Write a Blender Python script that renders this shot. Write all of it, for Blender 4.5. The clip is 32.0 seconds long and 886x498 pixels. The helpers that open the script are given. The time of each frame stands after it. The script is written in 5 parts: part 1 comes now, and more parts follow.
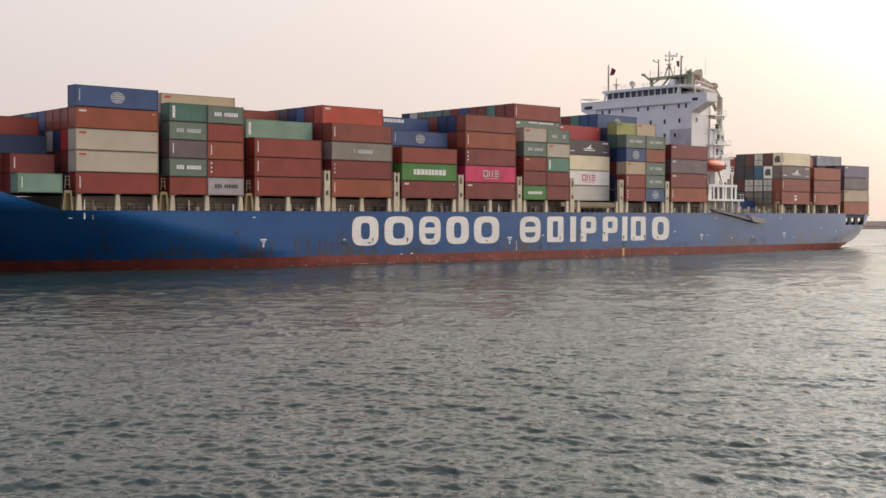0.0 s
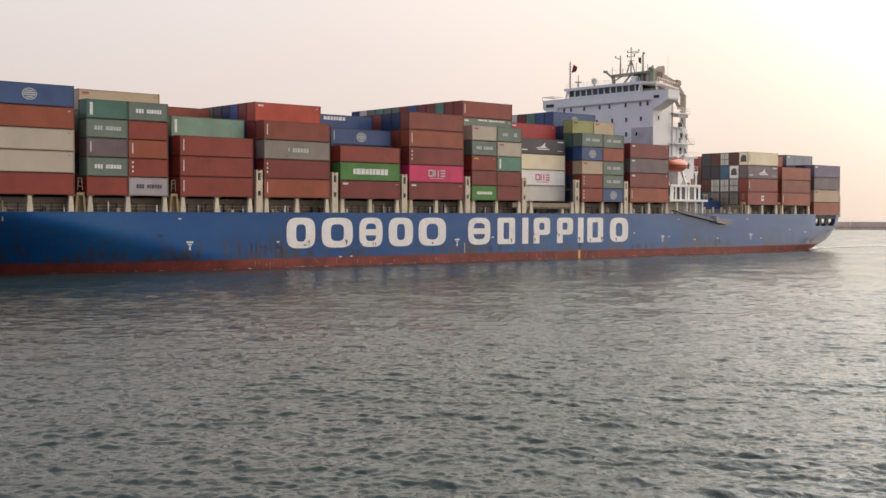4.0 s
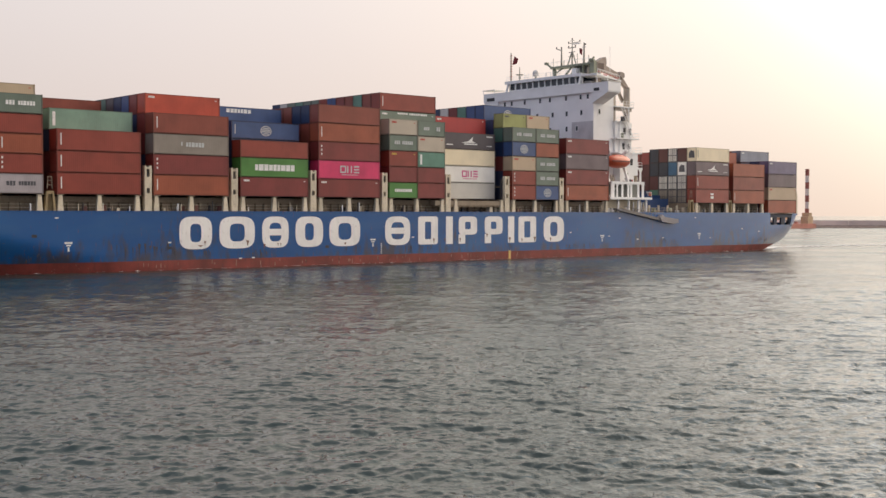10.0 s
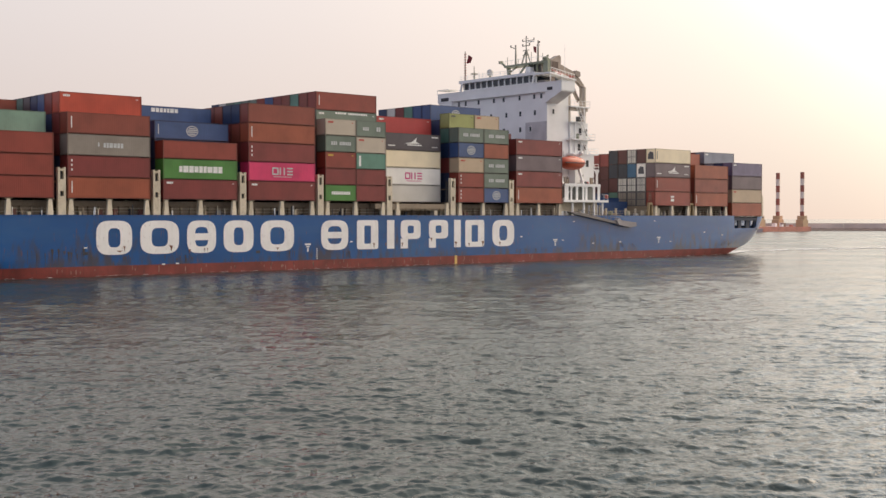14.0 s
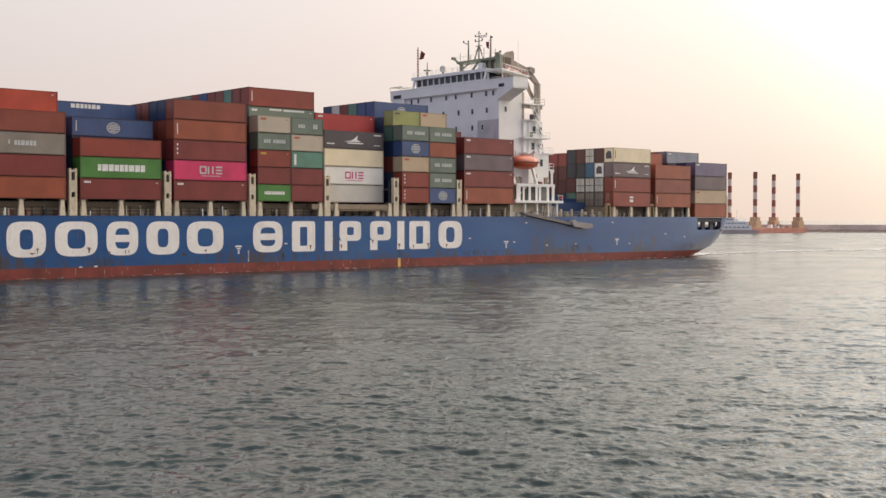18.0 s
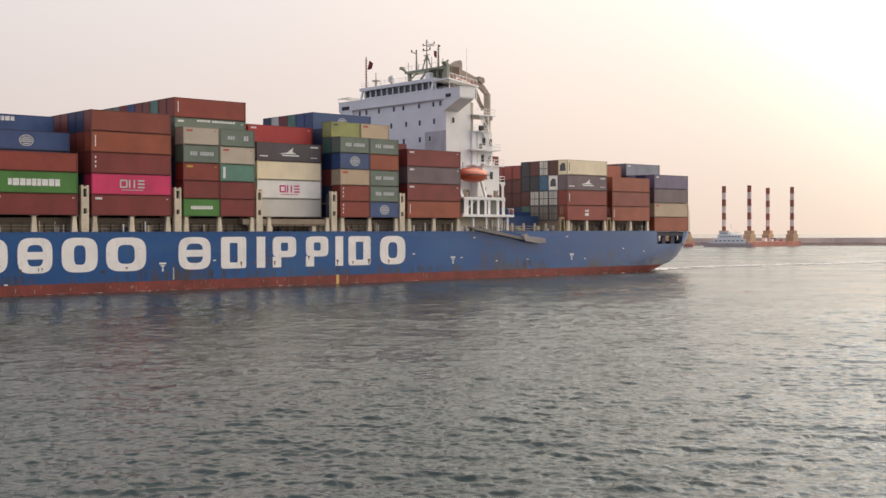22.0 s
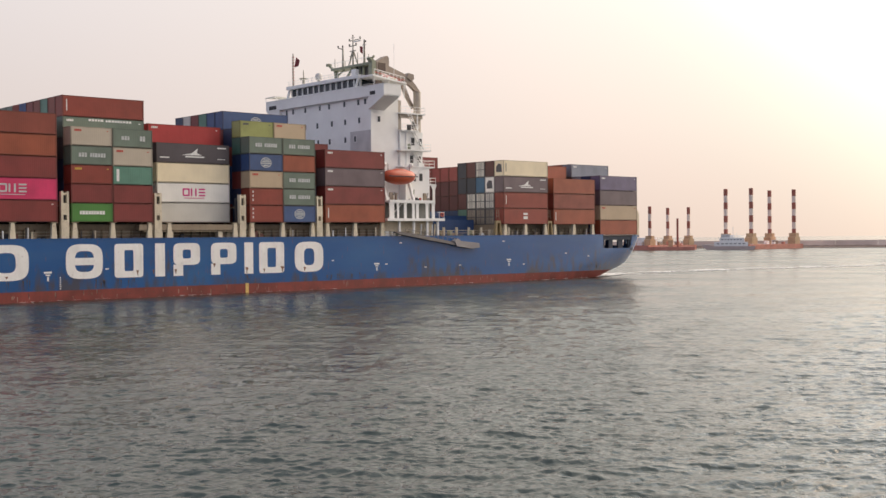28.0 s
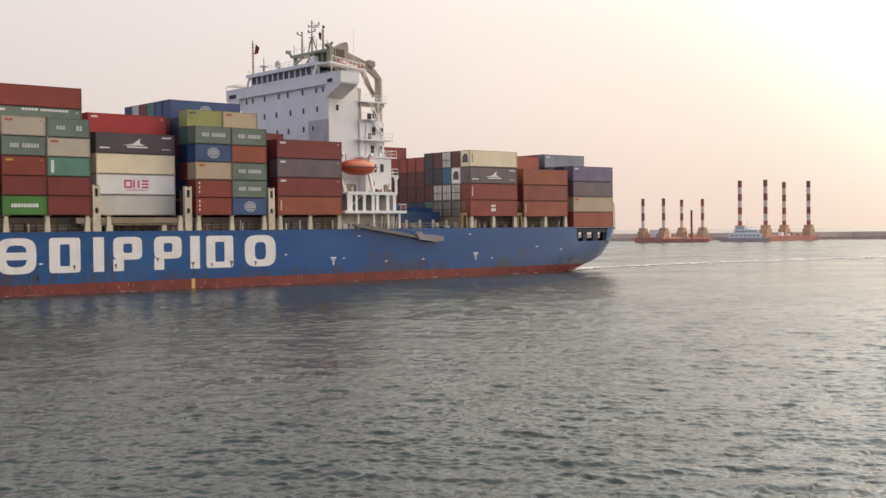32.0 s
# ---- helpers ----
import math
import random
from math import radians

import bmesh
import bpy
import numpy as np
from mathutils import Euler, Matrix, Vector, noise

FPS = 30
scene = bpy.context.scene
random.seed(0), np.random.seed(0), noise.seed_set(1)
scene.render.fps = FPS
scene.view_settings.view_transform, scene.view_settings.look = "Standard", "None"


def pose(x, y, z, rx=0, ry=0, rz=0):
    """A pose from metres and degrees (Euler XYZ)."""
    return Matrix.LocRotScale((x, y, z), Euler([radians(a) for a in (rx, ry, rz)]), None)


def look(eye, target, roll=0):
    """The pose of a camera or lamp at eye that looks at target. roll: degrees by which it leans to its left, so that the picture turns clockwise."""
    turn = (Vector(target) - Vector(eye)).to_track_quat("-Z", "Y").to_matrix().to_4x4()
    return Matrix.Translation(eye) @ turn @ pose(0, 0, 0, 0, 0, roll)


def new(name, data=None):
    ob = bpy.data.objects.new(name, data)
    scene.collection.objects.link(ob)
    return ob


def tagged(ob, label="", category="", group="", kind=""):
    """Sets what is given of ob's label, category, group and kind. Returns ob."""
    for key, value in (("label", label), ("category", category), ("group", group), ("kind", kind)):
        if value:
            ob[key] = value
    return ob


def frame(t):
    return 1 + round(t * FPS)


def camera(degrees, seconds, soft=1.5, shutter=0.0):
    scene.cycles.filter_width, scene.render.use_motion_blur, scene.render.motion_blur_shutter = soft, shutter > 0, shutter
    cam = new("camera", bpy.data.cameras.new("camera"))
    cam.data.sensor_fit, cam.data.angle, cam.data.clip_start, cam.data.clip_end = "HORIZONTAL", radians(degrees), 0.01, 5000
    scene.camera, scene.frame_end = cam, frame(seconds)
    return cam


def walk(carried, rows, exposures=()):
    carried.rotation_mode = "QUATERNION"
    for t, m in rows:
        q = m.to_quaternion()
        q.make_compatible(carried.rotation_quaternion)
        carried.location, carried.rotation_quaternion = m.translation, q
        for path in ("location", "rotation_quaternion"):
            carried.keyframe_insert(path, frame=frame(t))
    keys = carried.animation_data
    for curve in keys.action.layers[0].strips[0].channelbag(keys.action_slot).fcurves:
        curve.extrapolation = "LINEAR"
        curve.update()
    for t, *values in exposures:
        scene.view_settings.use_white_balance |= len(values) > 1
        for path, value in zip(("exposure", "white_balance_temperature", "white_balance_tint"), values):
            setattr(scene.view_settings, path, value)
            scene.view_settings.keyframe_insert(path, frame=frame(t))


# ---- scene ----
from functools import lru_cache

# World: the camera stands at the origin, 8 m over the water (z = 0).
# The ship passes along x, bow towards -x; her port side lies in the plane y = 0 of her own space.
EYE = (0.0, 0.0, 8.14)
cam = camera(40.83, 32.0, 1.5)
# seconds, heading (degrees from +y towards +x), tilt, lean
SWAY = [
    (0.0, 40.809, -1.704, 0.175), (0.5, 40.836, -1.677, 0.155), (1.0, 40.873, -1.656, 0.115), (1.5, 40.890, -1.629, 0.074), (2.0, 40.900, -1.643, 0.122),
    (2.5, 40.916, -1.640, 0.123), (3.0, 40.929, -1.636, 0.115), (3.5, 40.948, -1.633, 0.118), (5.5, 40.955, -1.716, 0.086), (6.0, 40.956, -1.738, 0.081),
    (6.5, 40.962, -1.732, 0.090), (7.0, 40.956, -1.705, 0.026), (7.5, 40.939, -1.713, -0.006), (8.0, 40.944, -1.724, 0.036), (8.5, 40.960, -1.709, 0.061),
    (9.0, 40.994, -1.707, 0.063), (9.5, 41.019, -1.689, 0.063), (10.0, 41.037, -1.702, 0.072), (10.5, 41.031, -1.717, 0.052), (11.0, 41.053, -1.714, 0.040),
    (11.5, 41.066, -1.662, 0.046), (12.0, 41.079, -1.590, 0.013), (12.5, 41.113, -1.543, 0.100), (13.0, 41.156, -1.530, 0.042), (13.5, 41.200, -1.510, -0.005),
    (14.0, 41.249, -1.532, -0.012), (14.5, 41.270, -1.549, 0.074), (16.5, 41.361, -1.537, 0.110), (17.0, 41.397, -1.521, 0.123), (17.5, 41.415, -1.501, 0.116),
    (18.0, 41.435, -1.481, 0.038), (18.5, 41.443, -1.453, -0.053), (19.0, 41.501, -1.295, -0.145), (19.5, 41.561, -1.140, -0.210), (20.0, 41.590, -1.025, -0.204),
    (20.5, 41.588, -0.961, -0.220), (21.0, 41.612, -0.878, -0.214), (21.5, 41.654, -0.806, -0.246), (22.0, 41.685, -0.772, -0.197), (22.5, 41.697, -0.728, -0.270),
    (23.0, 41.710, -0.663, -0.331), (23.5, 41.701, -0.628, -0.348), (24.0, 41.692, -0.615, -0.368), (24.5, 41.688, -0.596, -0.413), (25.0, 41.690, -0.578, -0.367),
    (25.5, 41.689, -0.566, -0.410), (27.5, 41.635, -0.524, -0.531), (28.0, 41.597, -0.556, -0.521), (28.5, 41.541, -0.606, -0.545), (29.0, 41.467, -0.670, -0.473),
    (29.5, 41.426, -0.716, -0.465), (30.0, 41.368, -0.804, -0.435), (30.5, 41.184, -0.845, -0.579), (31.0, 41.024, -0.872, -0.614), (31.5, 40.945, -0.906, -0.645),
    (32.0, 40.944, -0.916, -0.639),
]


def sway(head, tilt, lean):
    return Matrix.Translation(EYE) @ pose(0, 0, 0, 0, 0, -head) @ pose(0, 0, 0, 90 + tilt) @ pose(0, 0, 0, 0, 0, lean)


walk(cam, [(t, sway(a, b, c)) for t, a, b, c in SWAY])

# ---------------------------------------------------------------- light
SUN_AZ, SUN_EL = 100.0, 31.0          # azimuth from +y towards +x
GLOW_AZ, GLOW_EL = 74.0, 31.0         # heart of the bright haze
world = bpy.data.worlds.new("hazy_sky")
scene.world = world
world.use_nodes = True
wn, wl = world.node_tree.nodes, world.node_tree.links
for n in list(wn):
    wn.remove(n)
w_out = wn.new("ShaderNodeOutputWorld")
w_bg = wn.new("ShaderNodeBackground")
w_sky = wn.new("ShaderNodeTexSky")
w_sky.sky_type = "NISHITA"
w_sky.sun_disc = False
w_sky.sun_elevation = radians(SUN_EL)
w_sky.sun_rotation = radians(SUN_AZ)
w_sky.air_density, w_sky.dust_density, w_sky.ozone_density = 1.0, 8.0, 1.0
w_scale = wn.new("ShaderNodeVectorMath")
w_scale.operation = "SCALE"
w_scale.inputs["Scale"].default_value = 0.09
wl.new(w_sky.outputs["Color"], w_scale.inputs[0])
# thick sea haze: pale, warmer and brighter towards the sun
w_co = wn.new("ShaderNodeTexCoord")
w_dot = wn.new("ShaderNodeVectorMath")
w_dot.operation = "DOT_PRODUCT"
se, sa = radians(GLOW_EL), radians(GLOW_AZ)
w_dot.inputs[1].default_value = (math.sin(sa) * math.cos(se), math.cos(sa) * math.cos(se), math.sin(se))
wl.new(w_co.outputs["Generated"], w_dot.inputs[0])
w_glow = wn.new("ShaderNodeValToRGB")
w_glow.color_ramp.interpolation = "B_SPLINE"
w_glow.color_ramp.elements[0].position, w_glow.color_ramp.elements[0].color = 0.0, (0.58, 0.62, 0.80, 1)
w_glow.color_ramp.elements[1].position, w_glow.color_ramp.elements[1].color = 1.0, (10.0, 7.2, 4.8, 1)
for pos_, col_ in ((0.26, (0.86, 0.82, 0.84, 1)), (0.46, (0.56, 0.55, 0.57, 1)), (0.60, (0.62, 0.58, 0.57, 1)), (0.76, (0.745, 0.705, 0.715, 1)), (0.87, (0.86, 0.795, 0.775, 1)),
                   (0.94, (1.07, 0.96, 0.875, 1)), (0.962, (1.65, 1.37, 1.16, 1)), (0.982, (7.0, 5.0, 3.2, 1))):
    el_ = w_glow.color_ramp.elements.new(pos_)
    el_.color = col_
w_half = wn.new("ShaderNodeMath")
w_half.operation = "MULTIPLY_ADD"
w_half.inputs[1].default_value, w_half.inputs[2].default_value = 0.5, 0.5
wl.new(w_dot.outputs["Value"], w_half.inputs[0])
wl.new(w_half.outputs[0], w_glow.inputs[0])
w_sep = wn.new("ShaderNodeSeparateXYZ")
wl.new(w_co.outputs["Generated"], w_sep.inputs[0])
w_low = wn.new("ShaderNodeValToRGB")                # peach band low over the sea
w_low.color_ramp.elements[0].position, w_low.color_ramp.elements[0].color = 0.0, (0.86, 0.755, 0.675, 1)
w_low.color_ramp.elements[1].position, w_low.color_ramp.elements[1].color = 0.26, (1, 1, 1, 1)
w_el = w_low.color_ramp.elements.new(0.09)
w_el.color = (0.93, 0.86, 0.81, 1)
for pos_, col_ in ((0.42, (1.12, 1.04, 0.95, 1)), (0.72, (0.80, 0.84, 0.90, 1))):       # cooler overhead
    w_el = w_low.color_ramp.elements.new(pos_)
    w_el.color = col_
wl.new(w_sep.outputs["Z"], w_low.inputs[0])
w_mul = wn.new("ShaderNodeVectorMath")
w_mul.operation = "MULTIPLY"
wl.new(w_glow.outputs["Color"], w_mul.inputs[0])
wl.new(w_low.outputs["Color"], w_mul.inputs[1])
# the western half of the sky, away from the sun, is dimmer and bluer
w_half2 = wn.new("ShaderNodeMath")
w_half2.operation = "MULTIPLY_ADD"
w_half2.inputs[1].default_value, w_half2.inputs[2].default_value = 0.5, 0.5
wl.new(w_sep.outputs["X"], w_half2.inputs[0])
w_west = wn.new("ShaderNodeValToRGB")
w_west.color_ramp.interpolation = "EASE"
w_west.color_ramp.elements[0].position, w_west.color_ramp.elements[0].color = 0.15, (0.74, 0.79, 0.94, 1)
w_west.color_ramp.elements[1].position, w_west.color_ramp.elements[1].color = 0.62, (1, 1, 1, 1)
wl.new(w_half2.outputs[0], w_west.inputs[0])
w_mul2 = wn.new("ShaderNodeVectorMath")
w_mul2.operation = "MULTIPLY"
wl.new(w_mul.outputs[0], w_mul2.inputs[0])
wl.new(w_west.outputs["Color"], w_mul2.inputs[1])
w_mix = wn.new("ShaderNodeMix")
w_mix.data_type = "RGBA"
w_mix.inputs["Factor"].default_value = 0.93
wl.new(w_scale.outputs[0], w_mix.inputs["A"])
# the aureole round the veiled sun itself
w_dot2 = wn.new("ShaderNodeVectorMath")
w_dot2.operation = "DOT_PRODUCT"
ue, ua = radians(SUN_EL), radians(SUN_AZ)
w_dot2.inputs[1].default_value = (math.sin(ua) * math.cos(ue), math.cos(ua) * math.cos(ue), math.sin(ue))
wl.new(w_co.outputs["Generated"], w_dot2.inputs[0])
w_aur = wn.new("ShaderNodeValToRGB")
w_aur.color_ramp.interpolation = "B_SPLINE"
w_aur.color_ramp.elements[0].position, w_aur.color_ramp.elements[0].color = 0.60, (0, 0, 0, 1)
w_aur.color_ramp.elements[1].position, w_aur.color_ramp.elements[1].color = 1.0, (5.0, 4.0, 3.0, 1)
w_el = w_aur.color_ramp.elements.new(0.755)
w_el.color = (0, 0, 0, 1)
w_el = w_aur.color_ramp.elements.new(0.855)
w_el.color = (4.3, 3.0, 1.95, 1)
wl.new(w_dot2.outputs["Value"], w_aur.inputs[0])
w_sum = wn.new("ShaderNodeVectorMath")
w_sum.operation = "ADD"
wl.new(w_mul2.outputs[0], w_sum.inputs[0])
wl.new(w_aur.outputs["Color"], w_sum.inputs[1])
wl.new(w_sum.outputs[0], w_mix.inputs["B"])
wl.new(w_mix.outputs["Result"], w_bg.inputs["Color"])
w_bg.inputs["Strength"].default_value = 1.13
wl.new(w_bg.outputs[0], w_out.inputs[0])

sun_data = bpy.data.lights.new("sun", "SUN")
sun_data.energy, sun_data.angle, sun_data.color = 2.0, radians(50), (1.0, 0.73, 0.47)
sun = new("sun", sun_data)
sd = Vector((math.sin(radians(SUN_AZ)) * math.cos(radians(SUN_EL)), math.cos(radians(SUN_AZ)) * math.cos(radians(SUN_EL)), math.sin(radians(SUN_EL))))
sun.matrix_world = look(tuple(sd * 400), (0, 0, 0))

# ---------------------------------------------------------------- materials


def shader(name, rough=0.5, metal=0.0):
    m = bpy.data.materials.new(name)
    m.use_nodes = True
    n, l = m.node_tree.nodes, m.node_tree.links
    b = n["Principled BSDF"]
    b.inputs["Roughness"].default_value = rough
    b.inputs["Metallic"].default_value = metal
    return m, n, l, b


def noise_node(n, l, scale, detail=4, stretch=(1, 1, 1), offset=None, coord="Object"):
    co = n.new("ShaderNodeTexCoord")
    mp = n.new("ShaderNodeMapping")
    mp.inputs["Scale"].default_value = stretch
    l.new(co.outputs[coord], mp.inputs["Vector"])
    if offset is not None:
        l.new(offset, mp.inputs["Location"])
    t = n.new("ShaderNodeTexNoise")
    t.inputs["Scale"].default_value = scale
    t.inputs["Detail"].default_value = detail
    l.new(mp.outputs[0], t.inputs["Vector"])
    return t.outputs["Fac"]


def ramp(n, l, fac, stops):
    r = n.new("ShaderNodeValToRGB")
    e = r.color_ramp.elements
    e[0].position, e[0].color = stops[0][0], (*stops[0][1], 1)
    e[1].position, e[1].color = stops[-1][0], (*stops[-1][1], 1)
    for p, c in stops[1:-1]:
        x = e.new(p)
        x.color = (*c, 1)
    l.new(fac, r.inputs[0])
    return r.outputs["Color"]


def mixc(n, l, fac, a, b, kind="MIX"):
    x = n.new("ShaderNodeMix")
    x.data_type, x.blend_type = "RGBA", kind
    for sock, v in (("Factor", fac), ("A", a), ("B", b)):
        if isinstance(v, (int, float)):
            x.inputs[sock].default_value = v
        elif isinstance(v, tuple):
            x.inputs[sock].default_value = (*v, 1)
        else:
            l.new(v, x.inputs[sock])
    return x.outputs["Result"]


def bump(n, l, b, fac, dist, strength=0.6):
    k = n.new("ShaderNodeBump")
    k.inputs["Distance"].default_value = dist
    k.inputs["Strength"].default_value = strength
    l.new(fac, k.inputs["Height"])
    l.new(k.outputs[0], b.inputs["Normal"])


def shade(c, k):
    return tuple(min(1.0, v * k) for v in c)


RUST = (0.16, 0.062, 0.03)


@lru_cache(maxsize=None)
def paint(name, c, rough=0.5, wear=0.5, grain=1.4, streak=(1, 1, 0.18), rust=RUST, fade=0.18):
    """Weathered paint: broad fading, streaks down the face, rust specks."""
    m, n, l, b = shader(name, rough)
    oi = n.new("ShaderNodeObjectInfo")
    add = n.new("ShaderNodeMath")
    add.operation = "MULTIPLY"
    add.inputs[1].default_value = 40
    l.new(oi.outputs["Random"], add.inputs[0])
    broad = noise_node(n, l, 0.35, 3, (1, 1, 1), add.outputs[0])
    col = ramp(n, l, broad, [(0.3, shade(c, 1 - fade)), (0.5, c), (0.72, shade(c, 1 + 0.85 * fade))])
    run = noise_node(n, l, grain * 1.6, 6, streak, add.outputs[0])
    col = mixc(n, l, ramp(n, l, run, [(0.52, (0, 0, 0)), (0.75, (0.5 * wear,) * 3)]), col, shade(c, 0.55))
    speck = noise_node(n, l, grain * 4.5, 7, (1, 1, 0.5), add.outputs[0])
    col = mixc(n, l, ramp(n, l, speck, [(0.66 - 0.1 * wear, (0, 0, 0)), (0.74, (0.8 * wear,) * 3)]), col, rust)
    l.new(col, b.inputs["Base Color"])
    b.inputs["Specular IOR Level"].default_value = 0.5
    bump(n, l, b, speck, 0.01, 0.3)
    return m


def plain(name, c, rough=0.5, metal=0.0, var=0.15, scale=3.0):
    m, n, l, b = shader(name, rough, metal)
    f = noise_node(n, l, scale, 5)
    l.new(ramp(n, l, f, [(0.3, shade(c, 1 - var)), (0.7, shade(c, 1 + var))]), b.inputs["Base Color"])
    return m


# the darkest maroon and blue carry the shade abaft the house in their colour
COL = dict(
    redbrown=(0.27, 0.050, 0.032), maroon=(0.215, 0.038, 0.033), oxblood=(0.080, 0.017, 0.018), orange=(0.32, 0.080, 0.038), red=(0.40, 0.035, 0.034),
    brightred=(0.46, 0.070, 0.036), brown=(0.245, 0.058, 0.036), blue=(0.050, 0.095, 0.225), navy=(0.018, 0.040, 0.105),
    beige=(0.53, 0.46, 0.36), cream=(0.88, 0.76, 0.53), white=(0.86, 0.84, 0.78), palegrey=(0.62, 0.60, 0.54),
    teal=(0.12, 0.27, 0.20), sage=(0.155, 0.202, 0.158), pine=(0.075, 0.175, 0.135), grey=(0.27, 0.235, 0.195),
    dark=(0.085, 0.072, 0.082), slate=(0.16, 0.118, 0.128), pink=(0.64, 0.040, 0.135), green=(0.075, 0.225, 0.045),
    lime=(0.32, 0.34, 0.115), tan=(0.52, 0.40, 0.27), purple=(0.155, 0.13, 0.215), steel=(0.22, 0.24, 0.29), lilac=(0.44, 0.40, 0.41),
    mint=(0.20, 0.325, 0.245), seablue=(0.03, 0.11, 0.20), ink=(0.020, 0.026, 0.042))
WORD = dict(redbrown="red-brown", maroon="maroon", oxblood="dark maroon", orange="rust-orange", red="red", brightred="bright red", brown="brown", blue="blue",
            navy="dark blue", beige="beige", cream="cream", white="white", palegrey="pale grey", teal="teal green", sage="grey-green",
            pine="dark green", grey="grey", dark="dark grey", slate="purplish grey", pink="bright pink", green="green", lime="yellow-green",
            tan="tan", purple="faded purple", steel="blue-grey", lilac="lilac grey", mint="pale green", seablue="sea blue", ink="very dark blue")


@lru_cache(maxsize=None)
def box_paint(key):
    light = key in ("cream", "white", "beige", "palegrey", "tan")
    return paint("container_" + key, COL[key], 0.42, 0.14 if light else 0.35, fade=0.07 if light else 0.16)


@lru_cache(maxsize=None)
def shaded_rail_paint(key):
    """Posts and rails: colour darkened for edge shade; knocked, grimy and rusting through."""
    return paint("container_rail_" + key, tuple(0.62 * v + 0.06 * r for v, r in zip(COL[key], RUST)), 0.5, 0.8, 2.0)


WHITE = paint("white_steel", (0.87, 0.87, 0.85), 0.45, 0.10, 0.8, fade=0.05)
IVORY = paint("ivory_steel", (0.68, 0.60, 0.45), 0.5, 0.75, 1.2)
BUFF = paint("buff_steel", (0.29, 0.23, 0.16), 0.6, 0.9, 1.2)
MARK_WHITE = plain("white_marking", (0.78, 0.78, 0.75), 0.5)
MARK_RED = plain("red_marking", (0.5, 0.07, 0.05), 0.5)
MARK_PINK = plain("pink_marking", (0.62, 0.03, 0.22), 0.5)
MARK_DARK = plain("dark_marking", (0.08, 0.08, 0.09), 0.5)
DARK = plain("dark_steel", (0.035, 0.035, 0.04), 0.6)
GLASS, gn, gl, gb = shader("dark_window_glass", 0.08)
gb.inputs["Base Color"].default_value = (0.03, 0.04, 0.05, 1)
GREY_PALE = paint("pale_grey_plastic", (0.52, 0.51, 0.49), 0.5, 0.15)
GREY_SIDE = paint("grey_steel", (0.24, 0.23, 0.22), 0.6, 0.4)
DECKRED = paint("deck_red_oxide", (0.16, 0.07, 0.055), 0.7, 0.6)
DECKGREEN = paint("deck_green", (0.06, 0.13, 0.11), 0.7, 0.6)
CRANE = paint("crane_buff", (0.33, 0.27, 0.22), 0.5, 0.3)
UPTAKE = paint("uptake_buff", (0.46, 0.40, 0.33), 0.5, 0.3)
ORANGE_GRP = paint("orange_plastic", (0.50, 0.082, 0.030), 0.35, 0.1)


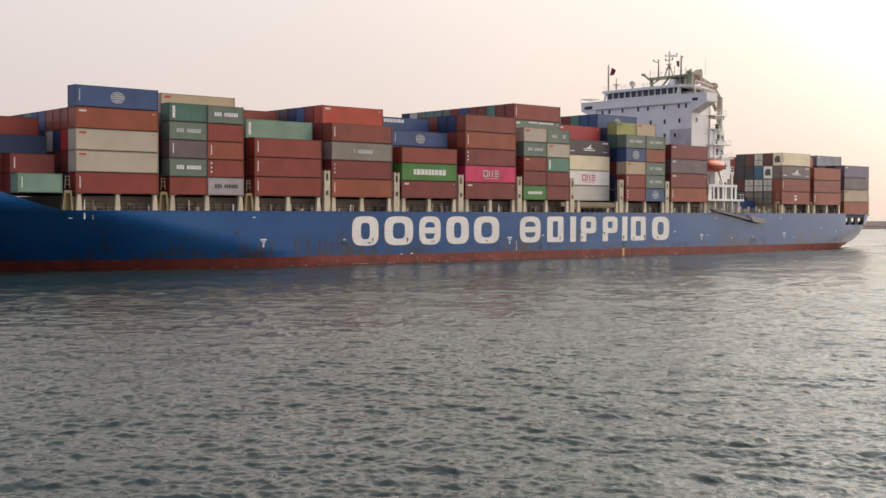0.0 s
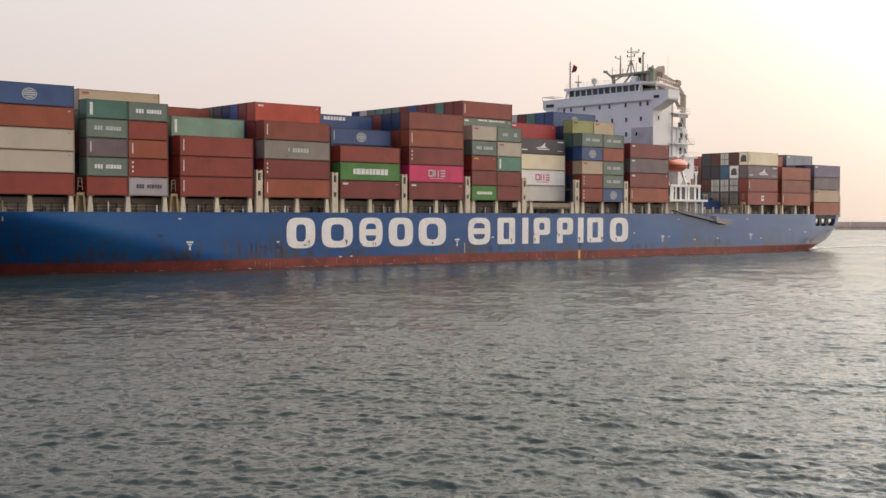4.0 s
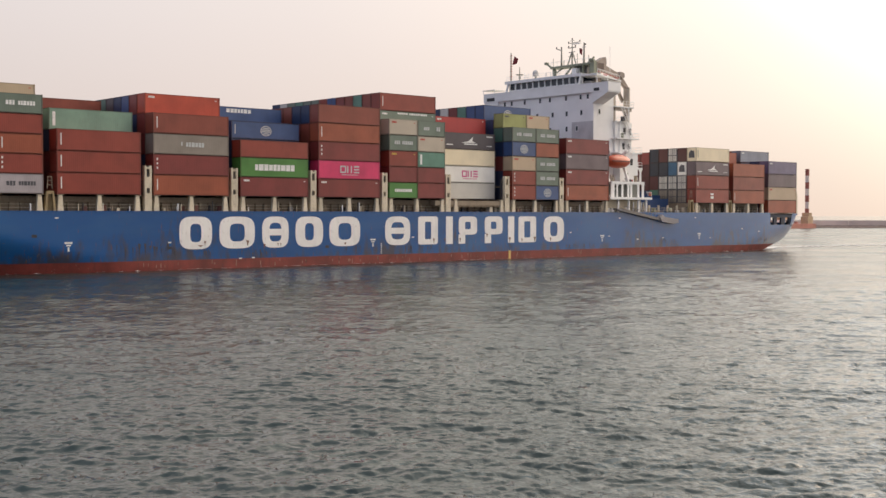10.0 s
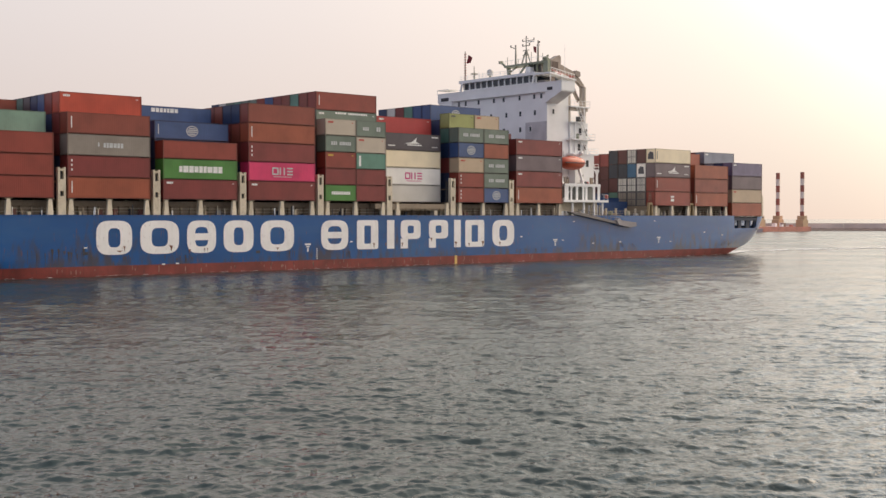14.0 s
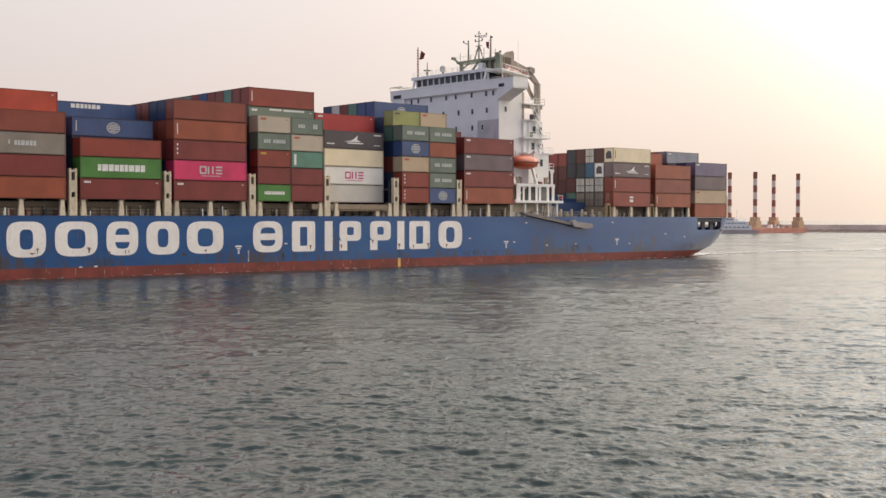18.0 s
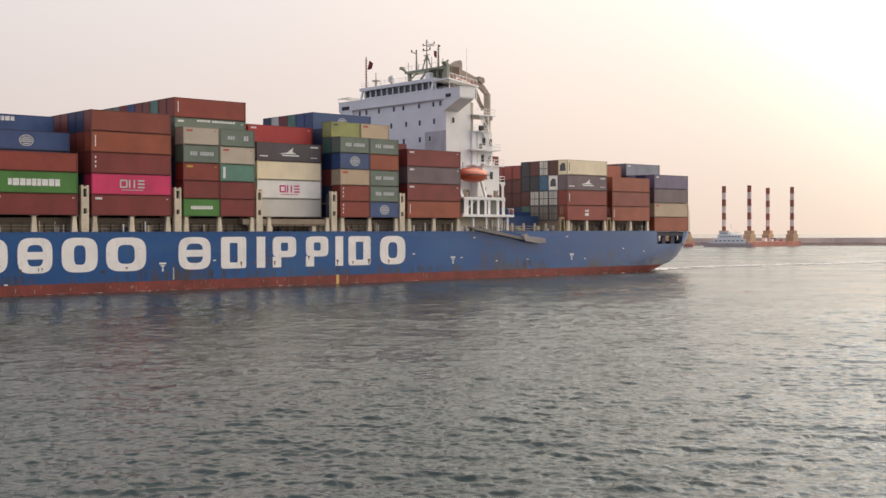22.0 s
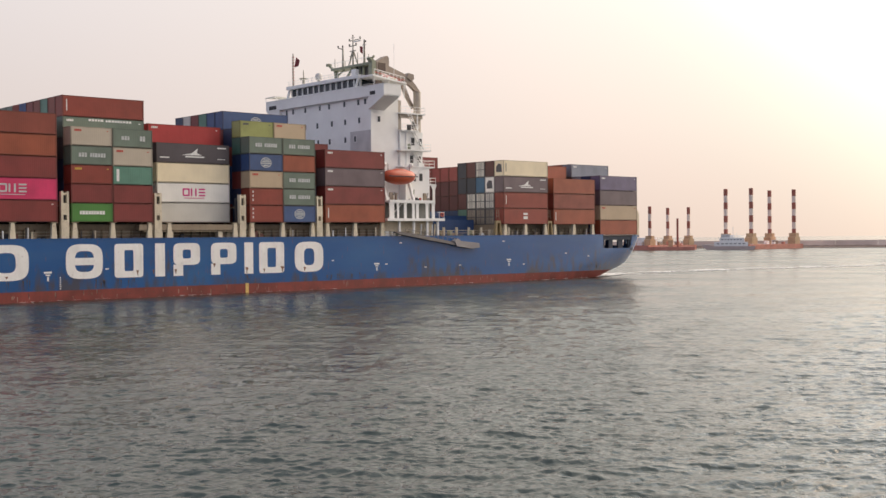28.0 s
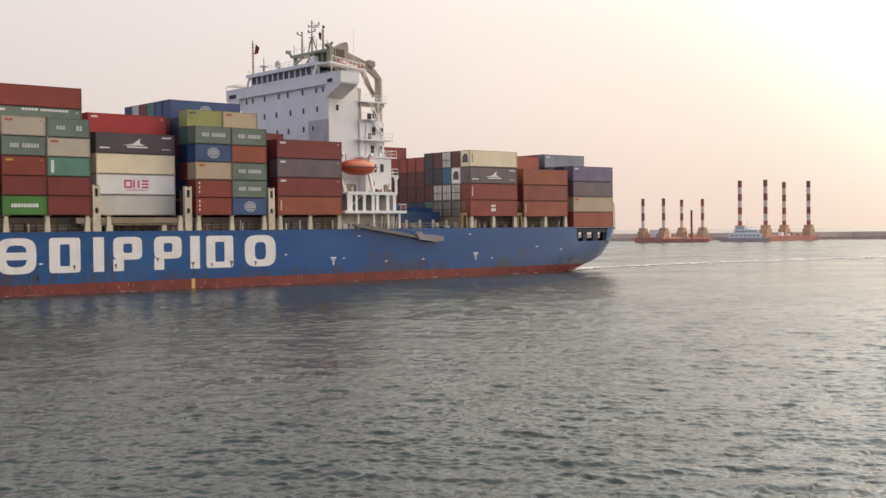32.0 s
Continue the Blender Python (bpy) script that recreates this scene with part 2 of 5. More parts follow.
def hull_paint():
    m, n, l, b = shader("hull_blue", 0.30)
    b.inputs["IOR"].default_value = 1.5
    b.inputs["Specular IOR Level"].default_value = 0.12
    b.inputs["Coat Weight"].default_value = 1.0
    b.inputs["Coat IOR"].default_value = 1.6
    b.inputs["Coat Roughness"].default_value = 0.22
    c = (0.002, 0.080, 0.27)
    broad = noise_node(n, l, 0.05, 4, (1, 1, 2))
    col = ramp(n, l, broad, [(0.3, shade(c, 0.78)), (0.52, c), (0.75, (0.012, 0.108, 0.30))])
    plates = noise_node(n, l, 0.35, 2, (0.3, 1, 1.2))
    col = mixc(n, l, ramp(n, l, plates, [(0.5, (0, 0, 0)), (0.62, (0.3, 0.3, 0.3))]), col, (0.022, 0.105, 0.26))
    # scuffs and rust runs, thick low on the side where tugs and fenders rub
    co = n.new("ShaderNodeTexCoord")
    sep = n.new("ShaderNodeSeparateXYZ")
    l.new(co.outputs["Object"], sep.inputs[0])
    low = ramp(n, l, mapr(n, l, sep.outputs["Z"], 1.0, 7.0), [(0.0, (0.85, 0.85, 0.85)), (0.35, (0.62, 0.62, 0.62)), (1.0, (0.30, 0.30, 0.30))])
    zone = noise_node(n, l, 0.11, 6, (1, 1, 0.9))
    run = noise_node(n, l, 0.9, 10, (1.0, 1, 0.38))
    k = n.new("ShaderNodeMath")
    k.operation = "MULTIPLY"
    l.new(run, k.inputs[0])
    l.new(zone, k.inputs[1])
    k2 = n.new("ShaderNodeMath")
    k2.operation = "ADD"
    l.new(k.outputs[0], k2.inputs[0])
    lw = n.new("ShaderNodeMath")
    lw.operation = "MULTIPLY"
    lw.inputs[1].default_value = 0.4
    l.new(low, lw.inputs[0])
    l.new(lw.outputs[0], k2.inputs[1])
    # worn stretches: anchor rub, tug berths, under the scuppers
    where = mapr(n, l, sep.outputs["X"], -60.0, 136.0)
    worn = ramp(n, l, where, [(0.0, (0.1,) * 3), (0.06, (0.9,) * 3), (0.11, (0.8,) * 3), (0.135, (0.1,) * 3), (0.15, (1.0,) * 3), (0.175, (0.9,) * 3),
                              (0.20, (0.15,) * 3), (0.50, (0.2,) * 3), (0.525, (0.8,) * 3), (0.55, (0.15,) * 3), (0.59, (0.15,) * 3), (0.605, (0.8,) * 3),
                              (0.63, (0.2,) * 3), (0.69, (0.35,) * 3), (0.76, (0.4,) * 3), (0.82, (0.4,) * 3), (0.86, (0.1,) * 3)])
    wm = n.new("ShaderNodeMath")
    wm.operation = "MULTIPLY_ADD"
    wm.inputs[1].default_value, wm.inputs[2].default_value = 0.05, -0.04
    l.new(worn, wm.inputs[0])
    k3 = n.new("ShaderNodeMath")
    k3.operation = "ADD"
    l.new(k2.outputs[0], k3.inputs[0])
    l.new(wm.outputs[0], k3.inputs[1])
    col = mixc(n, l, ramp(n, l, k3.outputs[0], [(0.475, (0, 0, 0)), (0.62, (0.8, 0.8, 0.8))]), col, (0.062, 0.048, 0.042))
    fine_n = noise_node(n, l, 2.6, 9, (1, 1, 0.16))
    fsum = n.new("ShaderNodeMath")
    fsum.operation = "MULTIPLY_ADD"
    fsum.inputs[1].default_value = 0.16
    l.new(lw.outputs[0], fsum.inputs[0])
    l.new(fine_n, fsum.inputs[2])
    fine = fsum.outputs[0]
    col = mixc(n, l, ramp(n, l, fine, [(0.66, (0, 0, 0)), (0.74, (0.6, 0.6, 0.6))]), col, RUST)
    l.new(col, b.inputs["Base Color"])
    bump(n, l, b, plates, 0.05, 0.25)
    return m


def mapr(n, l, v, a, b_):
    x = n.new("ShaderNodeMapRange")
    x.inputs["From Min"].default_value, x.inputs["From Max"].default_value = a, b_
    l.new(v, x.inputs["Value"])
    return x.outputs[0]


HULL = hull_paint()
BOOT = paint("boot_topping_red", (0.215, 0.040, 0.030), 0.6, 1.0, 1.1, (1.2, 1, 0.07), (0.085, 0.05, 0.035), 0.35)
LETTER = paint("white_hull_letter", (0.90, 0.88, 0.84), 0.5, 0.42, 0.8, fade=0.07)

# ---------------------------------------------------------------- mesh helpers


def bm_box(bm, x0, x1, y0, y1, z0, z1, m=None):
    v = [bm.verts.new((x, y, z)) for x in (x0, x1) for y in (y0, y1) for z in (z0, z1)]
    if m is not None:
        for q in v:
            q.co = m @ q.co
    for a in ((0, 1, 3, 2), (4, 6, 7, 5), (0, 4, 5, 1), (2, 3, 7, 6), (0, 2, 6, 4), (1, 5, 7, 3)):
        bm.faces.new([v[i] for i in a])


def bm_bar(bm, a, b, r, n=8, r2=None):
    """A round bar from a to b."""
    a, b = Vector(a), Vector(b)
    q = (b - a).to_track_quat("Z", "Y")
    r2 = r if r2 is None else r2
    ra, rb = [], []
    for i in range(n):
        u = 2 * math.pi * i / n
        o = Vector((math.cos(u), math.sin(u), 0))
        ra.append(bm.verts.new(a + q @ (o * r)))
        rb.append(bm.verts.new(b + q @ (o * r2)))
    for i in range(n):
        j = (i + 1) % n
        bm.faces.new((ra[i], ra[j], rb[j], rb[i]))
    bm.faces.new(ra[::-1])
    bm.faces.new(rb)


def bm_prism(bm, pts, axis, a, b):
    """A flat outline (pairs) drawn out along one axis from a to b."""
    def p(u, v, w):
        return {"x": (w, u, v), "y": (u, w, v), "z": (u, v, w)}[axis]
    lo = [bm.verts.new(p(u, v, a)) for u, v in pts]
    hi = [bm.verts.new(p(u, v, b)) for u, v in pts]
    n = len(pts)
    for i in range(n):
        j = (i + 1) % n
        bm.faces.new((lo[i], lo[j], hi[j], hi[i]))
    bm.faces.new(lo[::-1])
    bm.faces.new(hi)


def bm_ball(bm, c, rx, ry, rz, seg=16, rings=10):
    r = bmesh.ops.create_uvsphere(bm, u_segments=seg, v_segments=rings, radius=1)
    for v in r["verts"]:
        v.co = Vector(c) + Vector((v.co.x * rx, v.co.y * ry, v.co.z * rz))


def mesh_of(name, bm, material, smooth=False):
    bmesh.ops.recalc_face_normals(bm, faces=bm.faces)
    me = bpy.data.meshes.new(name)
    bm.to_mesh(me)
    bm.free()
    me.materials.append(material)
    if smooth:
        for p in me.polygons:
            p.use_smooth = True
    return me


def hang(name, me, parent, label="", at=(0, 0, 0)):
    ob = new(name, me)
    ob.parent = parent
    ob.location = at
    if label:
        tagged(ob, label)
    return ob


def part(name, bm, material, parent, label="", smooth=False):
    return hang(name, mesh_of(name, bm, material, smooth), parent, label)


def boxes(*bs):
    bm = bmesh.new()
    for b in bs:
        bm_box(bm, *b)
    return bm


def bars(*bs):
    bm = bmesh.new()
    for b in bs:
        bm_bar(bm, *b)
    return bm


# things that sail with the ship: thing, pose in the ship's space
ABOARD = []


def aboard(ob, m=None):
    m = m or Matrix.Identity(4)
    ob.matrix_basis = m
    ABOARD.append((ob, m))
    return ob


# ---------------------------------------------------------------- water
def build_water():
    """One sheet to the horizon, finest across the camera's view; real waves on it."""
    rng = np.random.default_rng(5)
    mid = radians(41.3)
    fan = np.linspace(-radians(24), radians(24), 820)
    rest = np.linspace(radians(24), 2 * math.pi - radians(24), 60)[1:-1]
    ang = np.concatenate([fan, rest]) + mid
    rad = [0.5, 6, 14, 22, 27]
    while rad[-1] < 4850:
        r = rad[-1]
        rad.append(r + max(0.09, r * r * 0.000022 if r < 400 else r * 0.03))
    rad = np.array(rad)
    A, R = np.meshgrid(ang, rad)
    X, Y = R * np.sin(A), R * np.cos(A)
    Z = np.zeros_like(X)
    step = np.gradient(rad)[:, None] * np.ones_like(X)
    for k in range(104):
        lam = 0.26 * (1.35 / 0.26) ** rng.random() if k < 78 else 1.7 * (3.6 / 1.7) ** rng.random()
        th = radians(222) + rng.normal(0, 0.42)
        ph = rng.random() * 6.28
        amp = 0.0051 * lam ** 0.72 if k < 78 else 0.0066 * lam ** 0.5
        fade = np.clip((lam / (2.2 * step)) - 0.7, 0, 1)
        kx, ky = math.sin(th) * 6.2832 / lam, math.cos(th) * 6.2832 / lam
        wob = 1.3 * np.sin(X * 0.31 - 0.12 * Y + k) + 1.3 * np.sin(Y * 0.27 + 0.1 * X + 2 * k)
        s = np.sin(kx * X + ky * Y + ph + wob)
        Z += amp * fade * (s + 0.55 * (s * s - 0.5))
    gust = 0.85 + 0.25 * np.sin(X * 0.05 + 0.9 * np.sin(Y * 0.06)) * np.sin(Y * 0.047 + 1.0)
    Z *= gust
    nr, na = X.shape
    co = np.stack([X, Y, Z], -1).reshape(-1, 3)
    i, j = np.meshgrid(np.arange(nr - 1), np.arange(na), indexing="ij")
    jn = (j + 1) % na
    quad = np.stack([i * na + j, (i + 1) * na + j, (i + 1) * na + jn, i * na + jn], -1).reshape(-1, 4)
    me = bpy.data.meshes.new("water")
    me.vertices.add(len(co))
    me.vertices.foreach_set("co", co.ravel())
    me.loops.add(quad.size)
    me.loops.foreach_set("vertex_index", quad.ravel().astype(np.int32))
    me.polygons.add(len(quad))
    me.polygons.foreach_set("loop_start", np.arange(0, quad.size, 4, dtype=np.int32))
    me.update(calc_edges=True)
    me.validate()
    for p in me.polygons:
        p.use_smooth = True
    m, n, l, b = shader("sea_water", 0.12)
    b.inputs["IOR"].default_value = 1.38
    f = noise_node(n, l, 0.02, 3)
    l.new(ramp(n, l, f, [(0.35, (0.018, 0.035, 0.036)), (0.65, (0.025, 0.043, 0.042))]), b.inputs["Base Color"])
    # the chop too fine to be built roughens the surface, more so far out
    co_ = n.new("ShaderNodeTexCoord")
    ln = n.new("ShaderNodeVectorMath")
    ln.operation = "LENGTH"
    l.new(co_.outputs["Object"], ln.inputs[0])
    far = mapr(n, l, ln.outputs["Value"], 0.0, 4000.0)
    rg_ = ramp(n, l, far, [(0.010, (0.06,) * 3), (0.060, (0.20,) * 3), (0.10, (0.26,) * 3), (0.19, (0.26,) * 3), (0.23, (0.10,) * 3)])
    patch = noise_node(n, l, 0.05, 8, (1.0, 1.0, 1))
    pm = n.new("ShaderNodeMapRange")
    for k_, v_ in (("From Min", 0.32), ("From Max", 0.68), ("To Min", 0.55), ("To Max", 1.5)):
        pm.inputs[k_].default_value = v_
    l.new(patch, pm.inputs["Value"])
    mu = n.new("ShaderNodeMath")
    mu.operation = "MULTIPLY"
    l.new(rg_, mu.inputs[0])
    l.new(pm.outputs[0], mu.inputs[1])
    l.new(mu.outputs[0], b.inputs["Roughness"])
    r1 = noise_node(n, l, 2.6, 5, (1.0, 1.0, 1))
    bump(n, l, b, r1, 0.07, 0.9)
    fine_ = b.inputs["Normal"].links[0].from_node
    swell = n.new("ShaderNodeBump")
    swell.inputs["Distance"].default_value, swell.inputs["Strength"].default_value = 0.26, 0.8
    l.new(noise_node(n, l, 0.45, 7, (1.0, 1.0, 1)), swell.inputs["Height"])
    l.new(swell.outputs[0], fine_.inputs["Normal"])
    # wind lanes: long low undulations that show as streaks far out
    lanes = n.new("ShaderNodeBump")
    lanes.inputs["Distance"].default_value, lanes.inputs["Strength"].default_value = 0.95, 1.0
    l.new(noise_node(n, l, 0.085, 4), lanes.inputs["Height"])
    l.new(lanes.outputs[0], swell.inputs["Normal"])
    me.materials.append(m)
    return tagged(new("water", me), "grey-green rippled harbour water", "water", kind="structure")


water = build_water()

# ---------------------------------------------------------------- the ship
BEAM = 37.3
ZC = 10.70           # underside of the deck containers over the water
ZD = 8.42            # top edge of the hull side
ship = tagged(new("container_ship"), "large container ship with blue hull, red boot-topping and white house", "ship")


def smooth01(x):
    x = min(1.0, max(0.0, x))
    return x * x * (3 - 2 * x)


def side_in(x, z):
    """How far the hull side lies inboard of the widest plane at station x and height z."""
    y = 0.0
    if x < -20:                                  # flare towards the bow
        f = min(1.0, (-20 - x) / 100)
        zk = 9.2 * smooth01((-20 - x) / 62)      # the side is upright over this line
        if z < zk:
            t = (zk - z) / 9.2
            y += (5.2 + 16 * f) * f ** 0.8 * 1.35 * t ** 1.02
    if x < -72:                                  # deck line closes to the stem
        y += BEAM / 2 * ((-72 - x) / 56) ** 2.1 * (1.0 if z > 8 else 0.9 + 0.1 * z / 8)
    if x > 92:                                   # round bilge and run
        zb = bottom(x)
        h = 4.6
        if z < zb + h:
            t = (zb + h - z) / h
            y += 2.0 * min(1, (x - 92) / 26) * min(t, 1) ** 2.2
        y += 0.35 * smooth01((x - 120) / 15)
    return min(y, BEAM / 2 - 0.02)


KEEL_RISE = ((114, -2.5), (120, -1.3), (124.6, 0.2), (128, 1.2), (131, 2.0), (133.0, 2.85), (134.3, 3.8), (135.0, 4.8), (135.4, 6.2))


def bottom(x):
    """Height of the hull's underside along the run to the stern."""
    if x <= 114:
        return -2.5
    for (xa, za), (xb, zb) in zip(KEEL_RISE, KEEL_RISE[1:]):
        if x <= xb:
            return za + (zb - za) * (x - xa) / (xb - xa)
    return 6.2


def hull_top(x):
    if x < -71:
        return ZD + 3.0 * smooth01((-71 - x) / 13)
    return ZD if x < 123.75 else 5.72 + 2.58 * smooth01((x - 132.3) / 0.7)


def hull_sheet(lo, hi, stations, levels):
    """Both sides between two heights (functions of the station), as one skin."""
    bm = bmesh.new()
    for mirror in (False, True):
        grid = []
        for x in stations:
            a, b = lo(x), hi(x)
            a = min(a, b - 0.001)
            col = []
            for k in range(levels + 1):
                z = a + (b - a) * k / levels
                y = side_in(x, z)
                col.append(bm.verts.new((x, BEAM - y if mirror else y, z)))
            grid.append(col)
        for c0, c1 in zip(grid, grid[1:]):
            for k in range(levels):
                bm.faces.new((c0[k], c1[k], c1[k + 1], c0[k + 1]))
    return bm


STATIONS = [-127.5, -127, -125, -121, -116, -110, -104, -98, -92, -87, -83, -80, -77, -74, -72, -70] + [-66 + 3 * i for i in range(16)] + \
    [-15 + 12 * i for i in range(9)] + [90, 93, 97, 101, 105, 109, 113, 116, 118, 120, 121.5, 122.8, 123.749]
AFT = [123.751, 125, 126, 127, 128, 129, 130, 131, 131.7, 132.3, 132.5, 132.7, 133, 133.3, 133.7, 134.3, 134.7, 135.0, 135.2, 135.4]
bm = hull_sheet(lambda x: max(1.42, bottom(x)), hull_top, STATIONS, 12)
bm2 = hull_sheet(lambda x: max(1.42, bottom(x)), hull_top, AFT, 8)
me_ = bpy.data.meshes.new("tmp")
bm2.to_mesh(me_)
bm.from_mesh(me_)
bm2.free()
bpy.data.meshes.remove(me_)
bmesh.ops.remove_doubles(bm, verts=bm.verts, dist=0.004)
hull = part("hull", bm, HULL, ship, "blue painted hull with scuffs and rust streaks", True)
part("boot_topping", hull_sheet(lambda x: max(-2.4, bottom(x)), lambda x: 1.42, [s for s in STATIONS + AFT[1:] if bottom(s) < 1.4], 5), BOOT, ship,
     "dull red boot-topping at the waterline", True)
# flat counter under the stern and the transom
bm = bmesh.new()
prev = None
for x in [116, 118, 120, 122, 124, 126, 128, 130, 132, 133, 133.8, 134.3, 134.7, 135.0, 135.2, 135.4]:
    z = bottom(x)
    y = side_in(x, max(z, -2.5))
    cur = (bm.verts.new((x, y, z)), bm.verts.new((x, BEAM - y, z)))
    if prev:
        bm.faces.new((prev[0], cur[0], cur[1], prev[1]))
    prev = cur
part("counter", bm, HULL, ship, smooth=True)
part("deck", boxes((-40, 123.7, 0.25, BEAM - 0.25, 6.9, 7.1), (-71, -40, 3.2, BEAM - 3.2, 6.9, 7.1), (123.7, 133.8, 1.2, BEAM - 1.2, 5.2, 5.35)), DECKRED, ship)
bm = bmesh.new()
prev = None
for x in [-127, -124, -118, -110, -102, -94, -86, -78, -71]:
    y = side_in(x, 9.0) + 0.1
    cur = (bm.verts.new((x, y, 7.9 + 2.2 * smooth01((-71 - x) / 13))), bm.verts.new((x, BEAM - y, 7.9 + 2.2 * smooth01((-71 - x) / 13))))
    if prev:
        bm.faces.new((prev[0], cur[0], cur[1], prev[1]))
    prev = cur
part("forecastle_deck", bm, DECKGREEN, ship)

# ---------------------------------------------------------------- containers
GAP = 0.03
ROW = 2.5


@lru_cache(maxsize=None)
def c_frame(L, H, key):
    bm = bmesh.new()
    W = 2.438
    for x in (0, L - 0.16):
        for y in (0, W - 0.16):
            bm_box(bm, x, x + 0.16, y, y + 0.16, 0.12, H - 0.12)
    for y in (0.01, W - 0.09):
        bm_box(bm, 0.16, L - 0.16, y, y + 0.08, 0.055, 0.16)
        bm_box(bm, 0.16, L - 0.16, y, y + 0.08, H - 0.11, H - 0.04)
    for x in (0.01, L - 0.09):
        bm_box(bm, x, x + 0.08, 0.16, W - 0.16, 0.0, 0.15)
        bm_box(bm, x, x + 0.08, 0.16, W - 0.16, H - 0.12, H - 0.01)
    for x in (-0.005, L - 0.173):
        for y in (-0.005, W - 0.157):
            for z in (0, H - 0.118):
                bm_box(bm, x, x + 0.178, y, y + 0.162, z, z + 0.118)
    return mesh_of("container_frame", bm, shaded_rail_paint(key))


def wave_line(a, b, pitch, depth):
    pts, u = [], a
    while u < b - 1e-6:
        w = min(pitch, b - u)
        pts += [(u, 0), (u + 0.25 * w, 0), (u + 0.5 * w, depth), (u + 0.75 * w, depth)]
        u += w
    return pts + [(b, 0)]


@lru_cache(maxsize=None)
def c_side(L, H, key):
    bm = bmesh.new()
    prev = None
    for x, dep in wave_line(0.15, L - 0.15, 0.28, 0.0045):
        cur = (bm.verts.new((x, 0.03 + dep, 0.14)), bm.verts.new((x, 0.03 + dep, H - 0.09)))
        if prev:
            bm.faces.new((prev[0], cur[0], cur[1], prev[1]))
        prev = cur
    return mesh_of("container_side", bm, box_paint(key))


@lru_cache(maxsize=None)
def c_end(H, key):
    bm = bmesh.new()
    prev = None
    for y, dep in wave_line(0.15, 2.288, 0.25, 0.0045):
        cur = (bm.verts.new((0.03 + dep, y, 0.14)), bm.verts.new((0.03 + dep, y, H - 0.11)))
        if prev:
            bm.faces.new((prev[0], cur[0], cur[1], prev[1]))
        prev = cur
    return mesh_of("container_end", bm, box_paint(key))


@lru_cache(maxsize=None)
def c_door(H, key):
    bm = bmesh.new()
    bm_box(bm, -0.06, -0.02, 0.17, 1.21, 0.16, H - 0.13)
    bm_box(bm, -0.06, -0.02, 1.23, 2.27, 0.16, H - 0.13)
    for y in (0.42, 0.95, 1.49, 2.02):
        bm_bar(bm, (0.0, y, 0.1), (0.0, y, H - 0.1), 0.02, 6)
        bm_box(bm, -0.02, 0.025, y - 0.05, y + 0.22, 1.05, 1.11)
    return mesh_of("container_door", bm, box_paint(key))


@lru_cache(maxsize=None)
def c_roof(L, key):
    bm = bmesh.new()
    bm_box(bm, 0.08, L - 0.08, 0.08, 2.358, -0.03, 0.0)
    x = 0.5
    while x < L - 0.5:
        bm_box(bm, x, x + 0.16, 0.2, 2.24, 0.0, 0.012)
        x += 0.42
    return mesh_of("container_roof", bm, box_paint(key))


MARK_FAINT = plain("faded_marking", (0.52, 0.54, 0.53), 0.6)
MARKS = {"g": MARK_FAINT, "w": MARK_WHITE, "r": MARK_RED, "y": plain("yellow_marking", (0.62, 0.42, 0.06), 0.5), "p": MARK_PINK, "d": MARK_DARK}


@lru_cache(maxsize=None)
def m_rect(w, h, style):
    bm = bmesh.new()
    bm_box(bm, -w / 2, w / 2, 0.008, 0.024, -h / 2, h / 2)
    return mesh_of("marking", bm, MARKS[style])


def bm_ring(bm, outer, inner, y0, y1):
    """A closed flat band between two outlines of equal count."""
    n = len(outer)
    ring = [[bm.verts.new((x, y, z)) for x, z in line] for line in (outer, inner) for y in (y0, y1)]
    o0, o1, i0, i1 = ring
    for k in range(n):
        j = (k + 1) % n
        for p, q in ((o0, i0), (i0, i1), (i1, o1), (o1, o0)):
            bm.faces.new((p[k], p[j], q[j], q[k]))


def oval(rx, rz, p=2.0, n=24):
    out = []
    for k in range(n):
        a = 2 * math.pi * k / n
        c, d = math.cos(a), math.sin(a)
        out.append((math.copysign(abs(c) ** (2 / p), c) * rx, math.copysign(abs(d) ** (2 / p), d) * rz))
    return out


@lru_cache(maxsize=None)
def m_ring(rx, rz, t, p, style):
    bm = bmesh.new()
    bm_ring(bm, oval(rx, rz, p), oval(rx - t, rz - t, p), 0.008, 0.024)
    return mesh_of("marking", bm, MARKS[style])


@lru_cache(maxsize=None)
def m_patch(style):
    bm = bmesh.new()
    bm_prism(bm, [(-0.75, -0.8), (0.75, -0.8), (0.75, 0.2), (0.2, 0.75), (-0.6, 0.6)], "x", 0.004, 0.022)
    return mesh_of("marking", bm, MARKS[style])


@lru_cache(maxsize=None)
def m_wedge(style):
    bm = bmesh.new()
    bm_prism(bm, [(-1.9, -0.35), (-0.2, -0.05), (0.9, 0.75), (0.75, 0.05), (1.6, -0.3)], "y", 0.008, 0.024)
    return mesh_of("marking", bm, MARKS[style])


@lru_cache(maxsize=None)
def m_grille(H):
    bm = bmesh.new()
    for y0, y1 in ((0.0, 0.17), (0.76, 0.80), (1.17, 1.27), (1.64, 1.68), (2.27, 2.44)):
        bm_box(bm, -0.03, -0.008, y0, y1, 0.14, H - 0.12)
    for z in (0.02, H - 0.14, H * 0.45):
        bm_box(bm, -0.045, -0.006, 0.02, 2.42, z, z + 0.12)
    return mesh_of("grille", bm, MARK_DARK)


